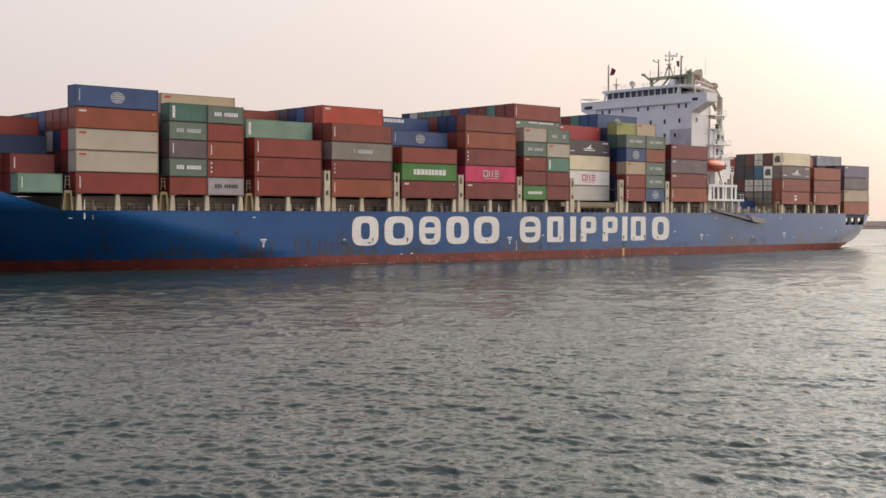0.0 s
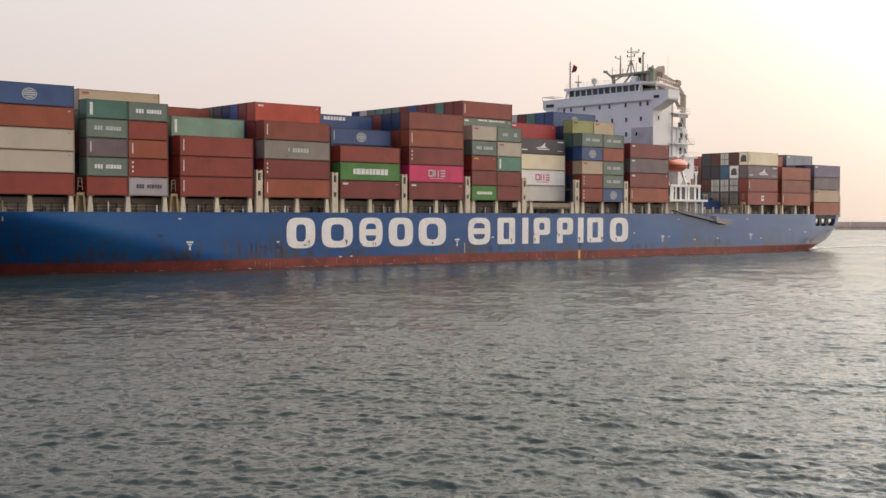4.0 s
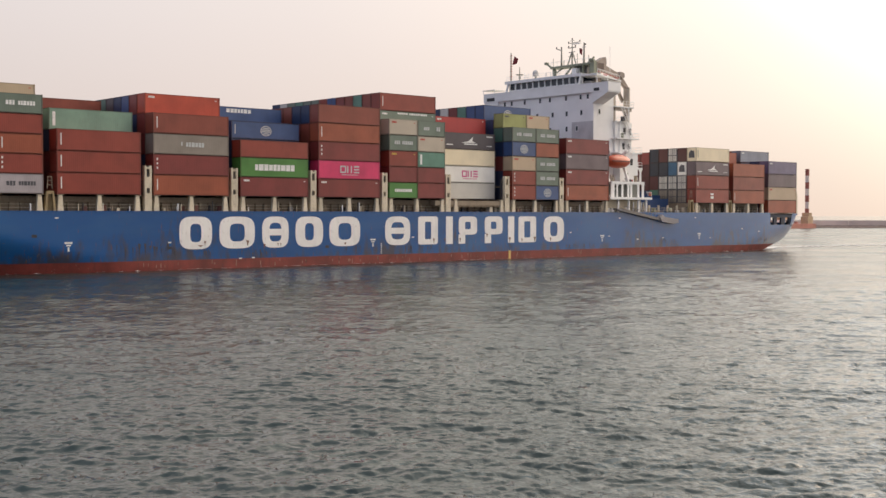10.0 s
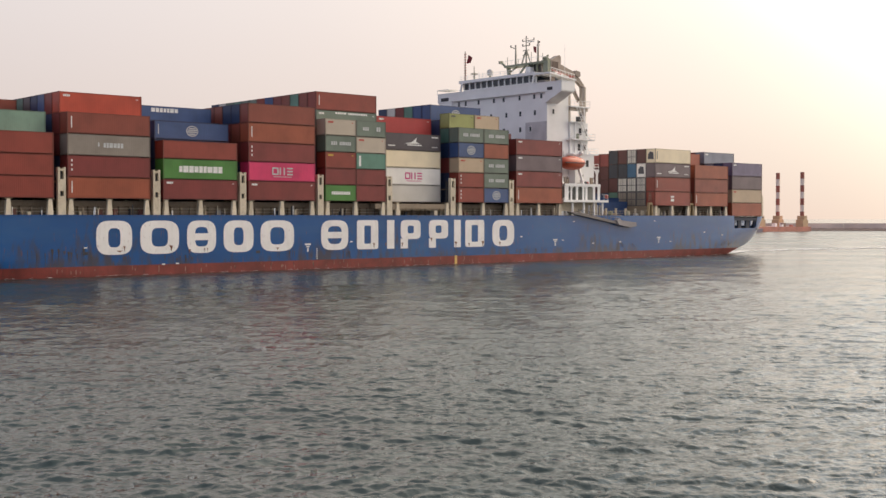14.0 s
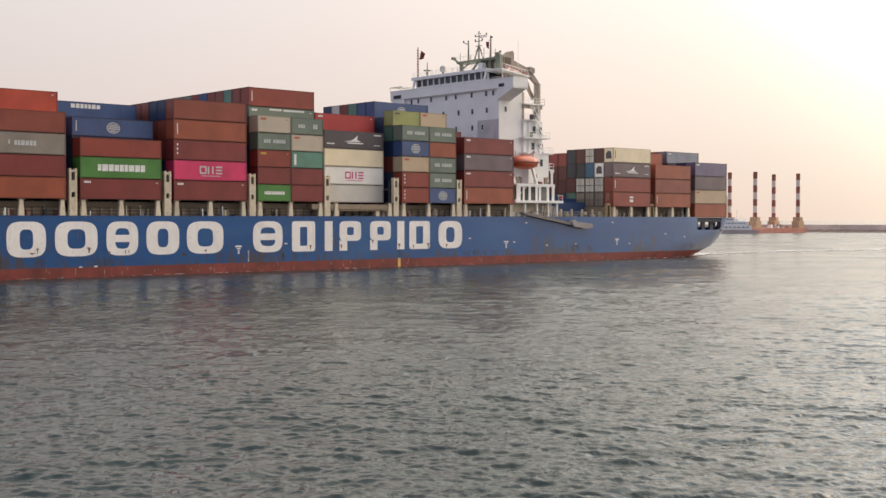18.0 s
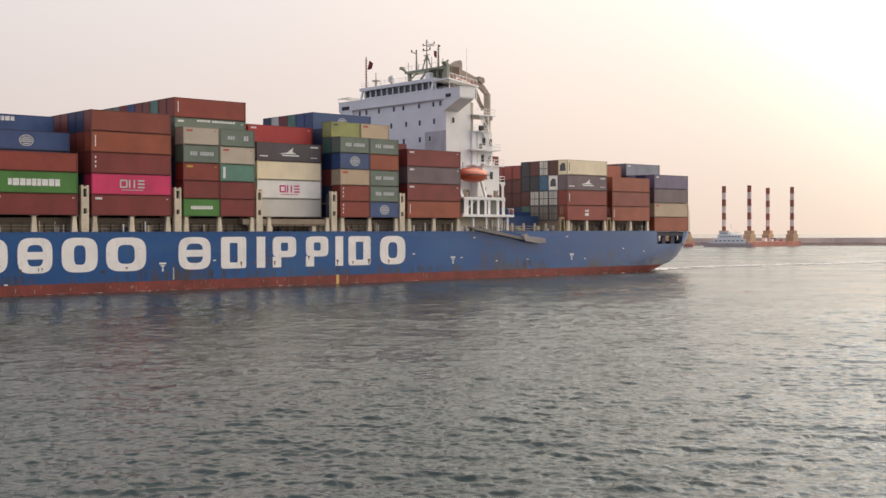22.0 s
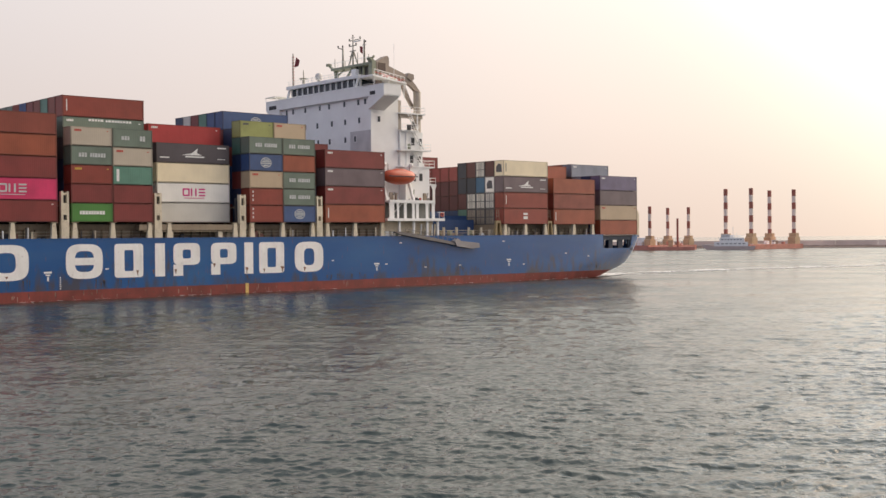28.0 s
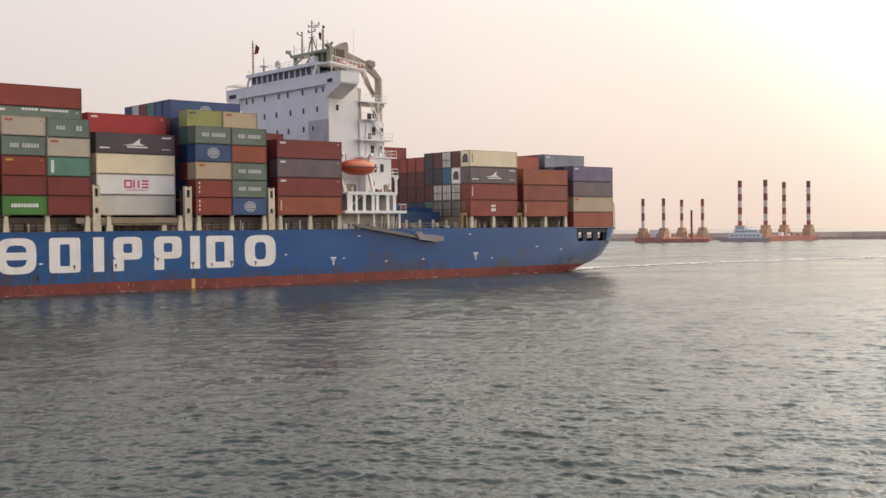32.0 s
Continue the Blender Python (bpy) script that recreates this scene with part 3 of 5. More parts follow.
def mark_list(kind, L, H):
    """Plain painted shapes in place of lettering: mesh maker, its sizes, place on the side."""
    cx, cz = L / 2, H / 2

    def row(x0, x1, z, h, n, gap=0.24):
        """n upright blocks of uneven width between x0 and x1."""
        ws = [(1.0, 0.8, 1.15, 0.9, 0.7)[(3 * i + n) % 5] for i in range(n)]
        k = (x1 - x0) / (sum(ws) + gap * (n - 1))
        out, u = [], x0
        for i, w in enumerate(ws):
            out.append(("r", round(u + w * k / 2, 3), z, round(w * k, 3), round(h * (1.0 if i % 3 else 0.92), 3)))
            u += (w + gap) * k
        return out
    if kind == "strip":
        return [("r", 0.62, cz + 0.08, 0.14, round(H * 0.55, 2))]
    if kind == "wide":
        return [("r", 0.72, cz, 0.42, round(H * 0.66, 2))]
    if kind == "dots":
        return [("r", 0.62, cz + 0.75 - 0.62 * k, 0.20, 0.30) for k in range(3)]
    if kind == "corner":
        return row(0.55, 1.55, H - 0.52, 0.3, 4, 0.2) + [("r", L - 0.7, H - 0.52, 0.3, 0.1)]
    if kind == "bars":
        return row(L * 0.19, L * 0.38, cz + 0.05, 0.6, 3) + row(L * 0.46, L * 0.83, cz + 0.05, 0.56, 6)
    if kind == "long":
        return row(L * 0.21, L * 0.79, cz, 0.95, 9, 0.16) if L > 7 else row(L * 0.2, L * 0.8, cz, 0.5, 9, 0.16)
    if kind == "mid":
        return [("r", cx - 1.6, cz + 0.1, 0.2, 0.55)] + row(cx - 0.9, cx + 2.0, cz + 0.02, 0.66, 6)
    if kind == "emblem":
        return [("o", cx, cz, 1.0, 0.78, 0.13, 2.0), ("r", cx, cz + 0.40, 1.0, 0.16), ("r", cx, cz + 0.15, 1.5, 0.17), ("r", cx, cz - 0.12, 1.6, 0.18), ("r", cx, cz - 0.42, 0.9, 0.18)]
    if kind == "three":
        return [("o", cx - 1.32, cz + 0.1, 0.58, 0.58, 0.22, 9.0), ("r", cx - 0.42, cz + 0.1, 0.24, 1.14), ("r", cx + 0.30, cz + 0.1, 0.24, 1.14)] + \
            [("r", cx + 1.34, cz + 0.1 + z, 1.05, 0.22) for z in (-0.46, 0, 0.46)] + [("r", cx, cz - 0.76, 3.3, 0.09)]
    if kind == "swan":
        return [("w", cx - 0.2, cz + 0.05), ("r", cx + 0.2, cz - 0.5, 3.2, 0.2), ("r", 1.3, 0.75, 1.5, 0.18), ("r", L - 1.3, H - 0.5, 1.5, 0.2), ("r", L - 1.4, 0.72, 1.3, 0.1)]
    if kind == "block":
        return [("r", cx - 0.2, cz - 0.25, 1.1, 0.55), ("r", cx - 0.2, cz + 0.45, 1.1, 0.35)]
    if kind == "grid":
        return row(cx - 1.7, cx - 0.5, cz, 0.55, 3) + row(cx + 1.1, cx + 1.9, cz, 0.75, 2)
    if kind == "word":
        return row(2.1, 6.5, H - 0.62, 0.62, 7)
    if kind == "edge":
        return row(L * 0.31, L * 0.49, H - 0.34, 0.3, 5) + row(L * 0.52, L * 0.84, H - 0.36, 0.3, 9)
    return []


GROUP = {"group": "containers stacked on deck"}


def container(x, row, z, L, H, key, marks="", place=""):
    ob = new("shipping_container")
    hang("frame", c_frame(L, H, key), ob)
    hang("side_panel", c_side(L, H, key), ob)
    far = hang("side_panel", c_side(L, H, key), ob)
    far.matrix_basis = pose(L, 2.438, 0, 0, 0, 180)
    hang("end_panel", c_end(H, key), ob)
    hang("door", c_door(H, key), ob, at=(L, 0, 0))
    hang("roof", c_roof(L, key), ob, at=(0, 0, H - 0.02))
    for mk in marks.split():
        kind, style = mk.split(":")
        if kind == "reefer":
            hang("grille", m_grille(H), ob, "dark framed machinery end")
            continue
        if kind == "patch":
            hang("marking", m_patch(style), ob, "dark painted patch on the end", (0, 1.22, H / 2 + 0.1))
            continue
        for what, mx, mz, *size in mark_list(kind, L, H):
            me = m_rect(*size, style) if what == "r" else m_ring(*size, style) if what == "o" else m_wedge(style)
            hang("marking", me, ob, {"g": "faded grey", "w": "white", "r": "red", "y": "yellow", "p": "pink", "d": "dark"}[style] + " painted marking", (mx, 0, mz))
    size = "twenty-foot" if L < 7 else "forty-foot"
    tagged(ob, f"{WORD[key]} corrugated steel {size} container {place}".strip(), "container", **GROUP)
    return aboard(ob, Matrix.Translation((x, row * ROW, z)))


CORE = []          # hidden or far boxes, joined into one: x, row, z, L, H, shade


def stack(x, row, spec, L=12.19, base=ZC, place="stacked on deck", hide=0):
    """spec: bottom to top, 'colour[/height][+marks]'; a pair 'a | b' is two twenty-foot boxes. The lowest hide boxes join the hidden core."""
    z = base
    for tier, item in enumerate(spec):
        halves = [h.strip() for h in item.split("|")]
        hh = 2.9
        for i, h in enumerate(halves):
            head, *mk = h.split("+")
            key, *hv = head.split("/")
            hh = float(hv[0]) if hv else (2.59 if len(halves) == 2 else 2.9)
            if key == "-":
                continue
            ln = round(L if len(halves) == 1 else L / 2 - 0.04, 2)
            px = x + (0 if i == 0 else L / 2 + 0.04)
            if tier < hide:
                CORE.append((px, row, z, ln, hh))
            else:
                container(px, row, z, ln, hh, key, " ".join(mk), place)
        z += hh + GAP
    return z


# bays, from the bow: x of the forward end
XB = {0: -84.5, 1: -70.4, 2: -56.5, 3: -42.45, 4: -28.35, 5: -14.15, 6: 0.0, 7: 14.15, 8: 28.3, 9: 42.45, 10: 56.55, 11: 96.4, 12: 109.55, 13: 122.85}
# aft bays: forty-foot boxes shortened to fit the camera's view
LEN = {11: 11.6, 12: 11.8, 13: 11.3}
TOP = "high in a deck stack"
MIXED = ["redbrown", "maroon", "orange", "blue", "brown", "navy", "sage", "slate", "palegrey", "teal", "red"]
rng_box = random.Random(11)


def some():
    return rng_box.choice(MIXED)


def rows_of(bay, rows, heights, tops, show=1, L=None, base=ZC, x=None):
    """Inner rows: given tier heights; tops: for each row the colours of its uppermost boxes, bottom to top."""
    for i, r in enumerate(rows):
        t = tops[i] if i < len(tops) else [some() for _ in range(show)]
        spec = [f"{some()}/{h}" for h in heights]
        for k, c in enumerate(reversed(t)):
            head, *mk = c.split("+")
            spec[-1 - k] = "+".join([f"{head}/{heights[-1 - k]}"] + mk)
        stack(XB[bay] if x is None else x, r, spec, L or LEN.get(bay, 12.19), base, TOP, len(heights) - max(show, len(t)))


def core_rows(bay, rows, heights, L=None, base=ZC):
    for r in rows:
        stack(XB[bay], r, [f"x/{h}" for h in heights], L or LEN.get(bay, 12.19), base, "", 99)


H4, H5, H6 = [2.9] * 4, [2.9] * 5, [2.9] * 6
S4, S5 = [2.59] * 4, [2.59] * 5

# bow bays
stack(-78.3, 0, ["mint/2.59+strip:w"], 6.06)
stack(-78.3, 1, ["maroon/2.59", "maroon/2.59+strip:w"], 6.06)
stack(-84.5, 2, ["maroon/2.59", "brown/2.59", "navy/2.59+strip:w"])
rows_of(0, [3, 4, 5], S4, [["blue", "redbrown"], ["navy", "brown"], ["maroon", "redbrown"]])
core_rows(0, range(6, 12), S4)
stack(XB[1], 0, ["redbrown+strip:w", "beige+corner:r", "beige+corner:r", "orange+corner:w", "blue+emblem:g+strip:g"])
rows_of(1, [1, 2, 3, 4], H4, [["maroon", "red", "brown"], ["maroon", "navy", "redbrown"], ["maroon", "palegrey", "brown"], ["maroon", "navy", "blue"]])
core_rows(1, range(5, 14), H4)
stack(XB[2], 0, ["redbrown | lilac+bars:d", "sage+bars:w | redbrown+dots:w", "slate+strip:w | orange+strip:w", "sage+bars:g | redbrown", "pine+wide:w | sage+bars:w"])
rows_of(2, [1, 2], H5, [["maroon", "sage", "tan+corner:r"], ["navy", "brown"]])
core_rows(2, range(3, 14), H5)
stack(XB[3], 0, ["redbrown+strip:w", "redbrown+strip:w", "redbrown+strip:w"])
rows_of(3, [1, 2, 3, 4], H4, [["maroon", "navy", "mint+wide:w"], ["brown"], ["sage"], ["navy"]])
rows_of(3, [5, 6, 7], [2.9, 2.9, 2.9, 2.59, 2.59], [["maroon", "brown"], ["brown"], ["redbrown"]])
core_rows(3, range(8, 14), [2.9, 2.9, 2.9, 2.59, 2.59])
stack(XB[4], 0, ["orange+strip:w", "maroon+dots:w", "grey+mid:g", "brown+strip:w"])
rows_of(4, [1, 2, 3, 4, 5, 6], H5, [["maroon", "maroon", "brightred+corner:w"], ["navy", "maroon"], ["maroon", "blue"], ["brown", "navy"], ["brown", "dark"], ["maroon", "pine"]])
core_rows(4, range(7, 14), H5)
stack(XB[5], 0, ["maroon+corner:w", "green+long:w", "redbrown/2.59"])
rows_of(5, [1], [2.9, 2.9, 2.9, 2.59], [["navy", "blue+emblem:g+strip:g"]])
rows_of(5, [2], H4, [["navy"]])
rows_of(5, [3, 4, 5, 6], [2.9, 2.9, 2.9, 2.59, 2.59], [["navy", "blue+word:w"], ["navy"], ["blue"], ["brown"]])
core_rows(5, range(7, 14), [2.9, 2.9, 2.9, 2.59, 2.59])
stack(XB[6], 0, ["maroon+corner:w", "pink+three:g", "maroon+dots:w", "orange+strip:w", "brown"])
rows_of(6, [1, 2, 3, 4, 5], H5, [["maroon", "brown", "navy"], ["maroon", "navy"], ["slate", "brown"], ["brown", "maroon"], ["navy", "brown"]])
core_rows(6, range(6, 14), H5)
stack(XB[7], 0, ["green+long:w | maroon", "maroon | maroon", "redbrown+corner:y | teal+wide:w", "sage+bars:g | beige+corner:r", "beige+corner:r | sage+grid:g"])
rows_of(7, [1, 2, 3, 4, 5], H6, [["navy", "dark", "sage+edge:w+corner:w", "redbrown+strip:w"], ["brown", "brown"], ["maroon", "teal"], ["brown", "brown"], ["navy", "maroon"]])
rows_of(7, [8, 9, 10, 11, 12], H6, [["sage"], ["sage"], ["teal"], ["sage"], ["palegrey"]])
core_rows(7, [6, 7, 13], H6)
stack(XB[8], 1, ["palegrey", "white+three:p", "cream", "dark+swan:w"])
rows_of(8, [2, 3], H5, [["maroon", "red+corner:w"], ["maroon", "brown"]])
core_rows(8, range(4, 14), H5)
stack(XB[9], 0, ["redbrown+dots:w | blue+emblem:g", "redbrown+dots:w | sage+bars:g", "tan+corner:r | sage+bars:g", "blue+emblem:g | orange", "sage+bars:g | sage+bars:g"])
stack(XB[9], 1, ["maroon | brown", "navy | maroon", "pine | brown", "navy | slate", "pine | navy", "lime+corner:d | tan+corner:r"], hide=3)
rows_of(9, [2], H5, [["navy"]])
rows_of(9, [3, 4, 5, 6, 7, 8], H6, [["maroon", "blue+emblem:g"], ["maroon", "blue"], ["navy", "teal"], ["navy", "maroon"], ["navy", "palegrey"], ["navy", "navy"]])
core_rows(9, range(9, 14), H5)
stack(XB[10], 0, ["orange+strip:w", "maroon+corner:w", "slate+corner:w", "maroon+corner:w"])
rows_of(10, [1, 2], H4, [["maroon", "dark"], ["maroon", "brown"]])
core_rows(10, range(3, 14), H4)
stack(XB[10], 3, ["-/2.9", "-/2.9", "-/2.9", "-/2.9", "maroon/2.0"], 6.06, ZC - 0.5)
# bays abaft the house
b11 = ZC - 0.25
stack(XB[11], 0, ["redbrown+block:w", "redbrown+strip:w", "slate+swan:w", "cream+strip:d+patch:d"], LEN[11], b11)
# rows whose ends face the house use box colours darkened for shade
stack(XB[11], 1, ["grey+reefer:d", "palegrey+reefer:d", "white+patch:d", "oxblood"], LEN[11], b11)
stack(XB[11], 2, ["grey+reefer:d", "palegrey+reefer:d", "seablue", "palegrey+reefer:d"], LEN[11], b11)
stack(XB[11], 3, ["grey+reefer:d", "palegrey+reefer:d", "ink", "oxblood"], LEN[11], b11)
stack(XB[11], 4, ["pine", "oxblood", "ink", "ink"], LEN[11], b11)
for r in (5, 6, 7, 8, 9):
    stack(XB[11], r, ["oxblood/2.75", "oxblood/2.75", "oxblood/2.75", "maroon/2.75"], LEN[11], b11, hide=1)
for r in (10, 11):
    stack(XB[11], r, ["oxblood/2.75", "oxblood/2.75", "maroon/2.75", "oxblood/2.75"], LEN[11], b11, hide=2)
    stack(XB[11], r, ["-/2.75", "-/2.75", "-/2.75", "-/2.75", "maroon/2.59"], 6.06, b11)
core_rows(11, range(12, 14), [2.75] * 4, None, b11)
stack(XB[12], 0, ["orange+strip:w", "brown", "orange"], LEN[12], ZC - 0.3)
rows_of(12, [1, 2], [2.9] * 3, [["maroon", "maroon"], ["brown", "brown"]], 1, None, ZC - 0.3)
rows_of(12, [3, 4, 5], H4, [["orange"], ["brown"], ["orange"]], 1, None, ZC - 0.3)
core_rows(12, range(6, 14), H4, None, ZC - 0.3)
stack(XB[13], 0, ["orange", "tan+corner:r", "slate", "purple+corner:w"], LEN[13], ZC - 2.35)
rows_of(13, [1, 2], H4, [["navy", "navy", "slate", "navy"], ["maroon", "steel"]], 1, None, ZC - 2.35)
rows_of(13, [3, 4, 5], [2.9, 2.9, 2.9, 2.9, 2.59], [["dark", "steel+corner:w"], ["brown"], ["steel"]], 1, None, ZC - 2.35)
core_rows(13, range(6, 14), H4, None, ZC - 2.35)

# the boxes deep inside the stow, as one mesh
m, n, l, b = shader("container_mixed", 0.55)
geo = n.new("ShaderNodeNewGeometry")
cr = n.new("ShaderNodeValToRGB")
cr.color_ramp.interpolation = "CONSTANT"
for i, k in enumerate(MIXED):
    e = cr.color_ramp.elements[i] if i < 2 else cr.color_ramp.elements.new(0.5)
    e.position, e.color = i / len(MIXED), (*COL[k], 1)
l.new(geo.outputs["Random Per Island"], cr.inputs[0])
grime = noise_node(n, l, 1.2, 5, (1, 1, 0.3))
l.new(mixc(n, l, ramp(n, l, grime, [(0.45, (0, 0, 0)), (0.75, (0.5, 0.5, 0.5))]), cr.outputs["Color"], (0.07, 0.045, 0.035)), b.inputs["Base Color"])
verts, faces = [], []
for x, r, z, L, H in CORE:
    k = len(verts)
    y = r * ROW
    verts += [(xx, yy, zz) for xx in (x, x + L) for yy in (y, y + 2.44) for zz in (z, z + H)]
    faces += [tuple(k + i for i in f) for f in ((0, 1, 3, 2), (4, 6, 7, 5), (0, 4, 5, 1), (2, 3, 7, 6), (0, 2, 6, 4), (1, 5, 7, 3))]
me = bpy.data.meshes.new("container_rows")
me.from_pydata(verts, [], faces)
me.materials.append(m)
aboard(tagged(new("container_rows", me), "inner rows of stacked steel containers in mixed colours", "containers", kind="stuff"))

# ---------------------------------------------------------------- hull markings
# broad white shapes along the side where the owner's name is painted: closed bands, uprights and cross bars
Z0, Z1 = ZC - 7.78, ZC - 3.03
LET_H = Z1 - Z0


def side_box(name, x0, x1, z0, z1, mat, label="", y=0.0, d=0.03):
    return part(name, boxes((x0, x1, y - d, y + 0.01, z0, z1)), mat, ship, label)


def side_block(x0, x1, z0, z1, slots, p=3.4):
    """A white block with upright or level slots of bare blue left in it: its outline band and the bars between the slots."""
    bm = bmesh.new()
    w, h = (x1 - x0) / 2, (z1 - z0) / 2
    c = ((x0 + x1) / 2, (z0 + z1) / 2)
    o = [(c[0] + u, c[1] + v) for u, v in oval(w, h, p, 40)]
    i = [(c[0] + u, c[1] + v) for u, v in oval(w - slots[0], h - slots[1], p, 40)]
    bm_ring(bm, o, i, -0.03, 0.01)
    part("hull_marking", bm, LETTER, ship, "white painted band on the blue side")
    if len(slots) > 2:
        side_box("hull_marking", c[0] - w + slots[0] - 0.2, c[0] + w - slots[0] + 0.2, c[1] - slots[2] / 2, c[1] + slots[2] / 2, LETTER, "white painted bar on the blue side", d=0.026)


for a, b_ in ((-24.35, -19.03), (-17.79, -11.72), (-4.38, 0.81), (2.03, 8.12), (50.54, 56.02)):
    side_block(a, b_, Z0, Z1, (1.75, 1.05))
for a, b_ in ((-10.42, -5.65), (13.25, 18.58)):
    side_block(a, b_, Z0, Z1, (1.3, 0.95, 1.0))
side_block(20.32, 24.7, Z0, Z1, (1.5, 0.9), 12.0)
side_block(44.01, 48.57, Z0, Z1, (1.5, 0.9), 12.0)
for a in (26.55, 41.4):
    side_box("hull_marking", a, a + 1.55, Z0, Z1, LETTER, "white painted bar on the blue side")
for a in (29.46, 35.66):
    side_block(a, a + 4.35, Z1 - 3.2, Z1, (1.5, 0.95), 5.0)
    side_box("hull_marking", a, a + 1.55, Z0, Z1 - 3.1, LETTER, "white painted bar on the blue side")
# tug marks, load line, draught bar, fittings
rr0 = random.Random(77)
MARK_PALE = plain("pale_scrape", (0.36, 0.24, 0.19), 0.7)
YELLOW = plain("yellow_draught_mark", (0.72, 0.50, 0.16), 0.5)
side_box("draught_mark", 41.55, 42.1, 0.05, 1.5, YELLOW, "yellow painted draught bar")
for x, z in ((10.72, 3.35), (66.85, 3.35), (97.56, 3.45), (-40.93, 3.58)):
    yy = side_in(x, z)
    side_box("tug_mark", x - 0.55, x + 0.55, z + 0.42, z + 0.68, MARK_WHITE, "white tug mark", yy)
    side_box("tug_mark", x - 0.32, x + 0.32, z + 0.10, z + 0.30, MARK_WHITE, "white tug mark", yy)
    side_box("tug_mark", x - 0.13, x + 0.13, z - 0.60, z - 0.02, MARK_WHITE, "white tug mark", yy)
for x, z in ((-70.7, 7.4), (-42.53, 7.5), (72.0, 7.3), (96.2, 7.37), (-25.88, 3.97), (-12.0, 1.5), (-14.2, 1.45), (19.2, 4.2), (57.9, 4.6), (112.9, 4.93), (119.3, 4.3), (77.5, 3.1), (85.5, 3.26), (101.4, 3.1), (68.9, 3.8)):
    side_box("hull_fitting", x - 0.25, x + 0.25, z - 0.09, z + 0.09, MARK_WHITE, "small white painted fitting", side_in(x, z))
for x, z in ((-45.6, 5.1), (-25.9, 3.2), (1.6, 2.9)):
    side_box("scupper", x - 0.35, x + 0.35, z - 0.2, z + 0.2, DARK, "dark scupper opening", side_in(x, z), 0.015)

for k in range(6):
    side_box("draught_figure", 12.35, 12.55, 1.6 + 0.3 * k, 1.75 + 0.3 * k, MARK_WHITE, "small white draught mark")
RUNS = paint("rust_run", (0.045, 0.040, 0.042), 0.7, 1.0, 2.0)
RUNS_RED = paint("rust_run_orange", (0.20, 0.085, 0.035), 0.7, 1.0, 2.0)


def rust_run(x, z, w, h, mat, d=0.012):
    """A ragged stain with a broad head that thins out down the side."""
    y = side_in(x, z - h / 2)
    a, b_, c_ = (rr0.uniform(0.3, 0.9) for _ in range(3))
    bm = bmesh.new()
    bm_prism(bm, [(x - w / 2, z), (x - w * 0.1, z + h * 0.06 * a), (x + w / 2, z - h * 0.05), (x + w * 0.3 * b_, z - h * 0.55), (x + w * 0.1, z - h), (x - w * 0.12, z - h * 0.85), (x - w * 0.35 * c_, z - h * 0.4)], "y", y - d, y + 0.01)
    part("rust_stain", bm, mat, ship, "dark rust stain running down the paint")


# clusters of scuffs and runs: from x, to x, top, how many
for x0, x1, top, n_ in ((-47, -39, 3.0, 14), (-34, -25, 3.9, 16), (-21, -18, 2.9, 5), (-14, -9, 2.8, 7), (5, 9.5, 3.3, 5), (16.5, 24.5, 2.9, 9), (41.2, 42.6, 3.4, 4), (56.5, 65, 2.6, 12), (83, 90, 3.2, 8), (118, 124, 3.4, 5)):
    for k in range(n_):
        z = top - abs(rr0.gauss(0, 0.45))
        rust_run(rr0.uniform(x0, x1), z, rr0.uniform(0.10, 0.42), rr0.uniform(0.5, max(0.7, z - 1.5)), RUNS)
for x, z, w, h in ((-20.2, 4.1, 0.35, 0.75), (-20.9, 3.5, 1.1, 0.25), (-13.0, 4.1, 0.6, 0.8), (-10.0, 3.5, 0.4, 0.6), (-7.6, 3.6, 0.25, 0.5), (-7.1, 3.6, 0.25, 0.5), (5.1, 3.5, 0.5, 0.35), (23.8, 3.9, 0.4, 0.8), (36.2, 4.6, 0.5, 0.6), (41.8, 3.9, 0.6, 1.0), (44.9, 3.6, 0.4, 0.6), (48.2, 3.9, 0.7, 0.9), (52.4, 3.7, 0.5, 0.7), (26.3, 3.9, 0.35, 0.6), (29.8, 3.9, 0.4, 0.7)):
    rust_run(x, z, w, h, RUNS_RED, 0.036)
for k in range(120):                              # flaked spots and upright scrapes along the boot-topping
    x = rr0.uniform(-60, 118)
    h = rr0.uniform(0.08, 0.55)
    z = rr0.uniform(0.55, 1.3)
    side_box("scrape", x - rr0.uniform(0.02, 0.09), x + 0.03, z - h, z + h * 0.3, rr0.choice([MARK_PALE, MARK_PALE, BUFF, RUNS]), "pale scrape in the red paint", side_in(x, z - h), 0.012)

# ---------------------------------------------------------------- deck edge: posts, coamings, lashing bridges


@lru_cache(maxsize=None)
def post_mesh():
    bm = bmesh.new()
    bm_prism(bm, [(-0.42, 0), (0.42, 0), (0.24, 2.2), (-0.24, 2.2)], "y", 0.12, 0.62)
    return mesh_of("deck_post", bm, IVORY)


@lru_cache(maxsize=None)
def cap_mesh():
    bm = bmesh.new()
    bm_box(bm, -0.5, 0.5, 0.05, 0.9, 2.18, 2.27)
    return mesh_of("post_cap", bm, BUFF)


POSTS = []
for bay in (1, 2, 3, 4, 5, 6, 7, 9, 10, 11, 12):
    L = LEN.get(bay, 12.19)
    POSTS += [XB[bay] + 0.55, XB[bay] + L / 2, XB[bay] + L - 0.45]
for x in POSTS + [29.0, 40.0]:
    p = hang("deck_post", post_mesh(), ship, at=(x, 0, ZD - 0.02))
    hang("post_cap", cap_mesh(), p)
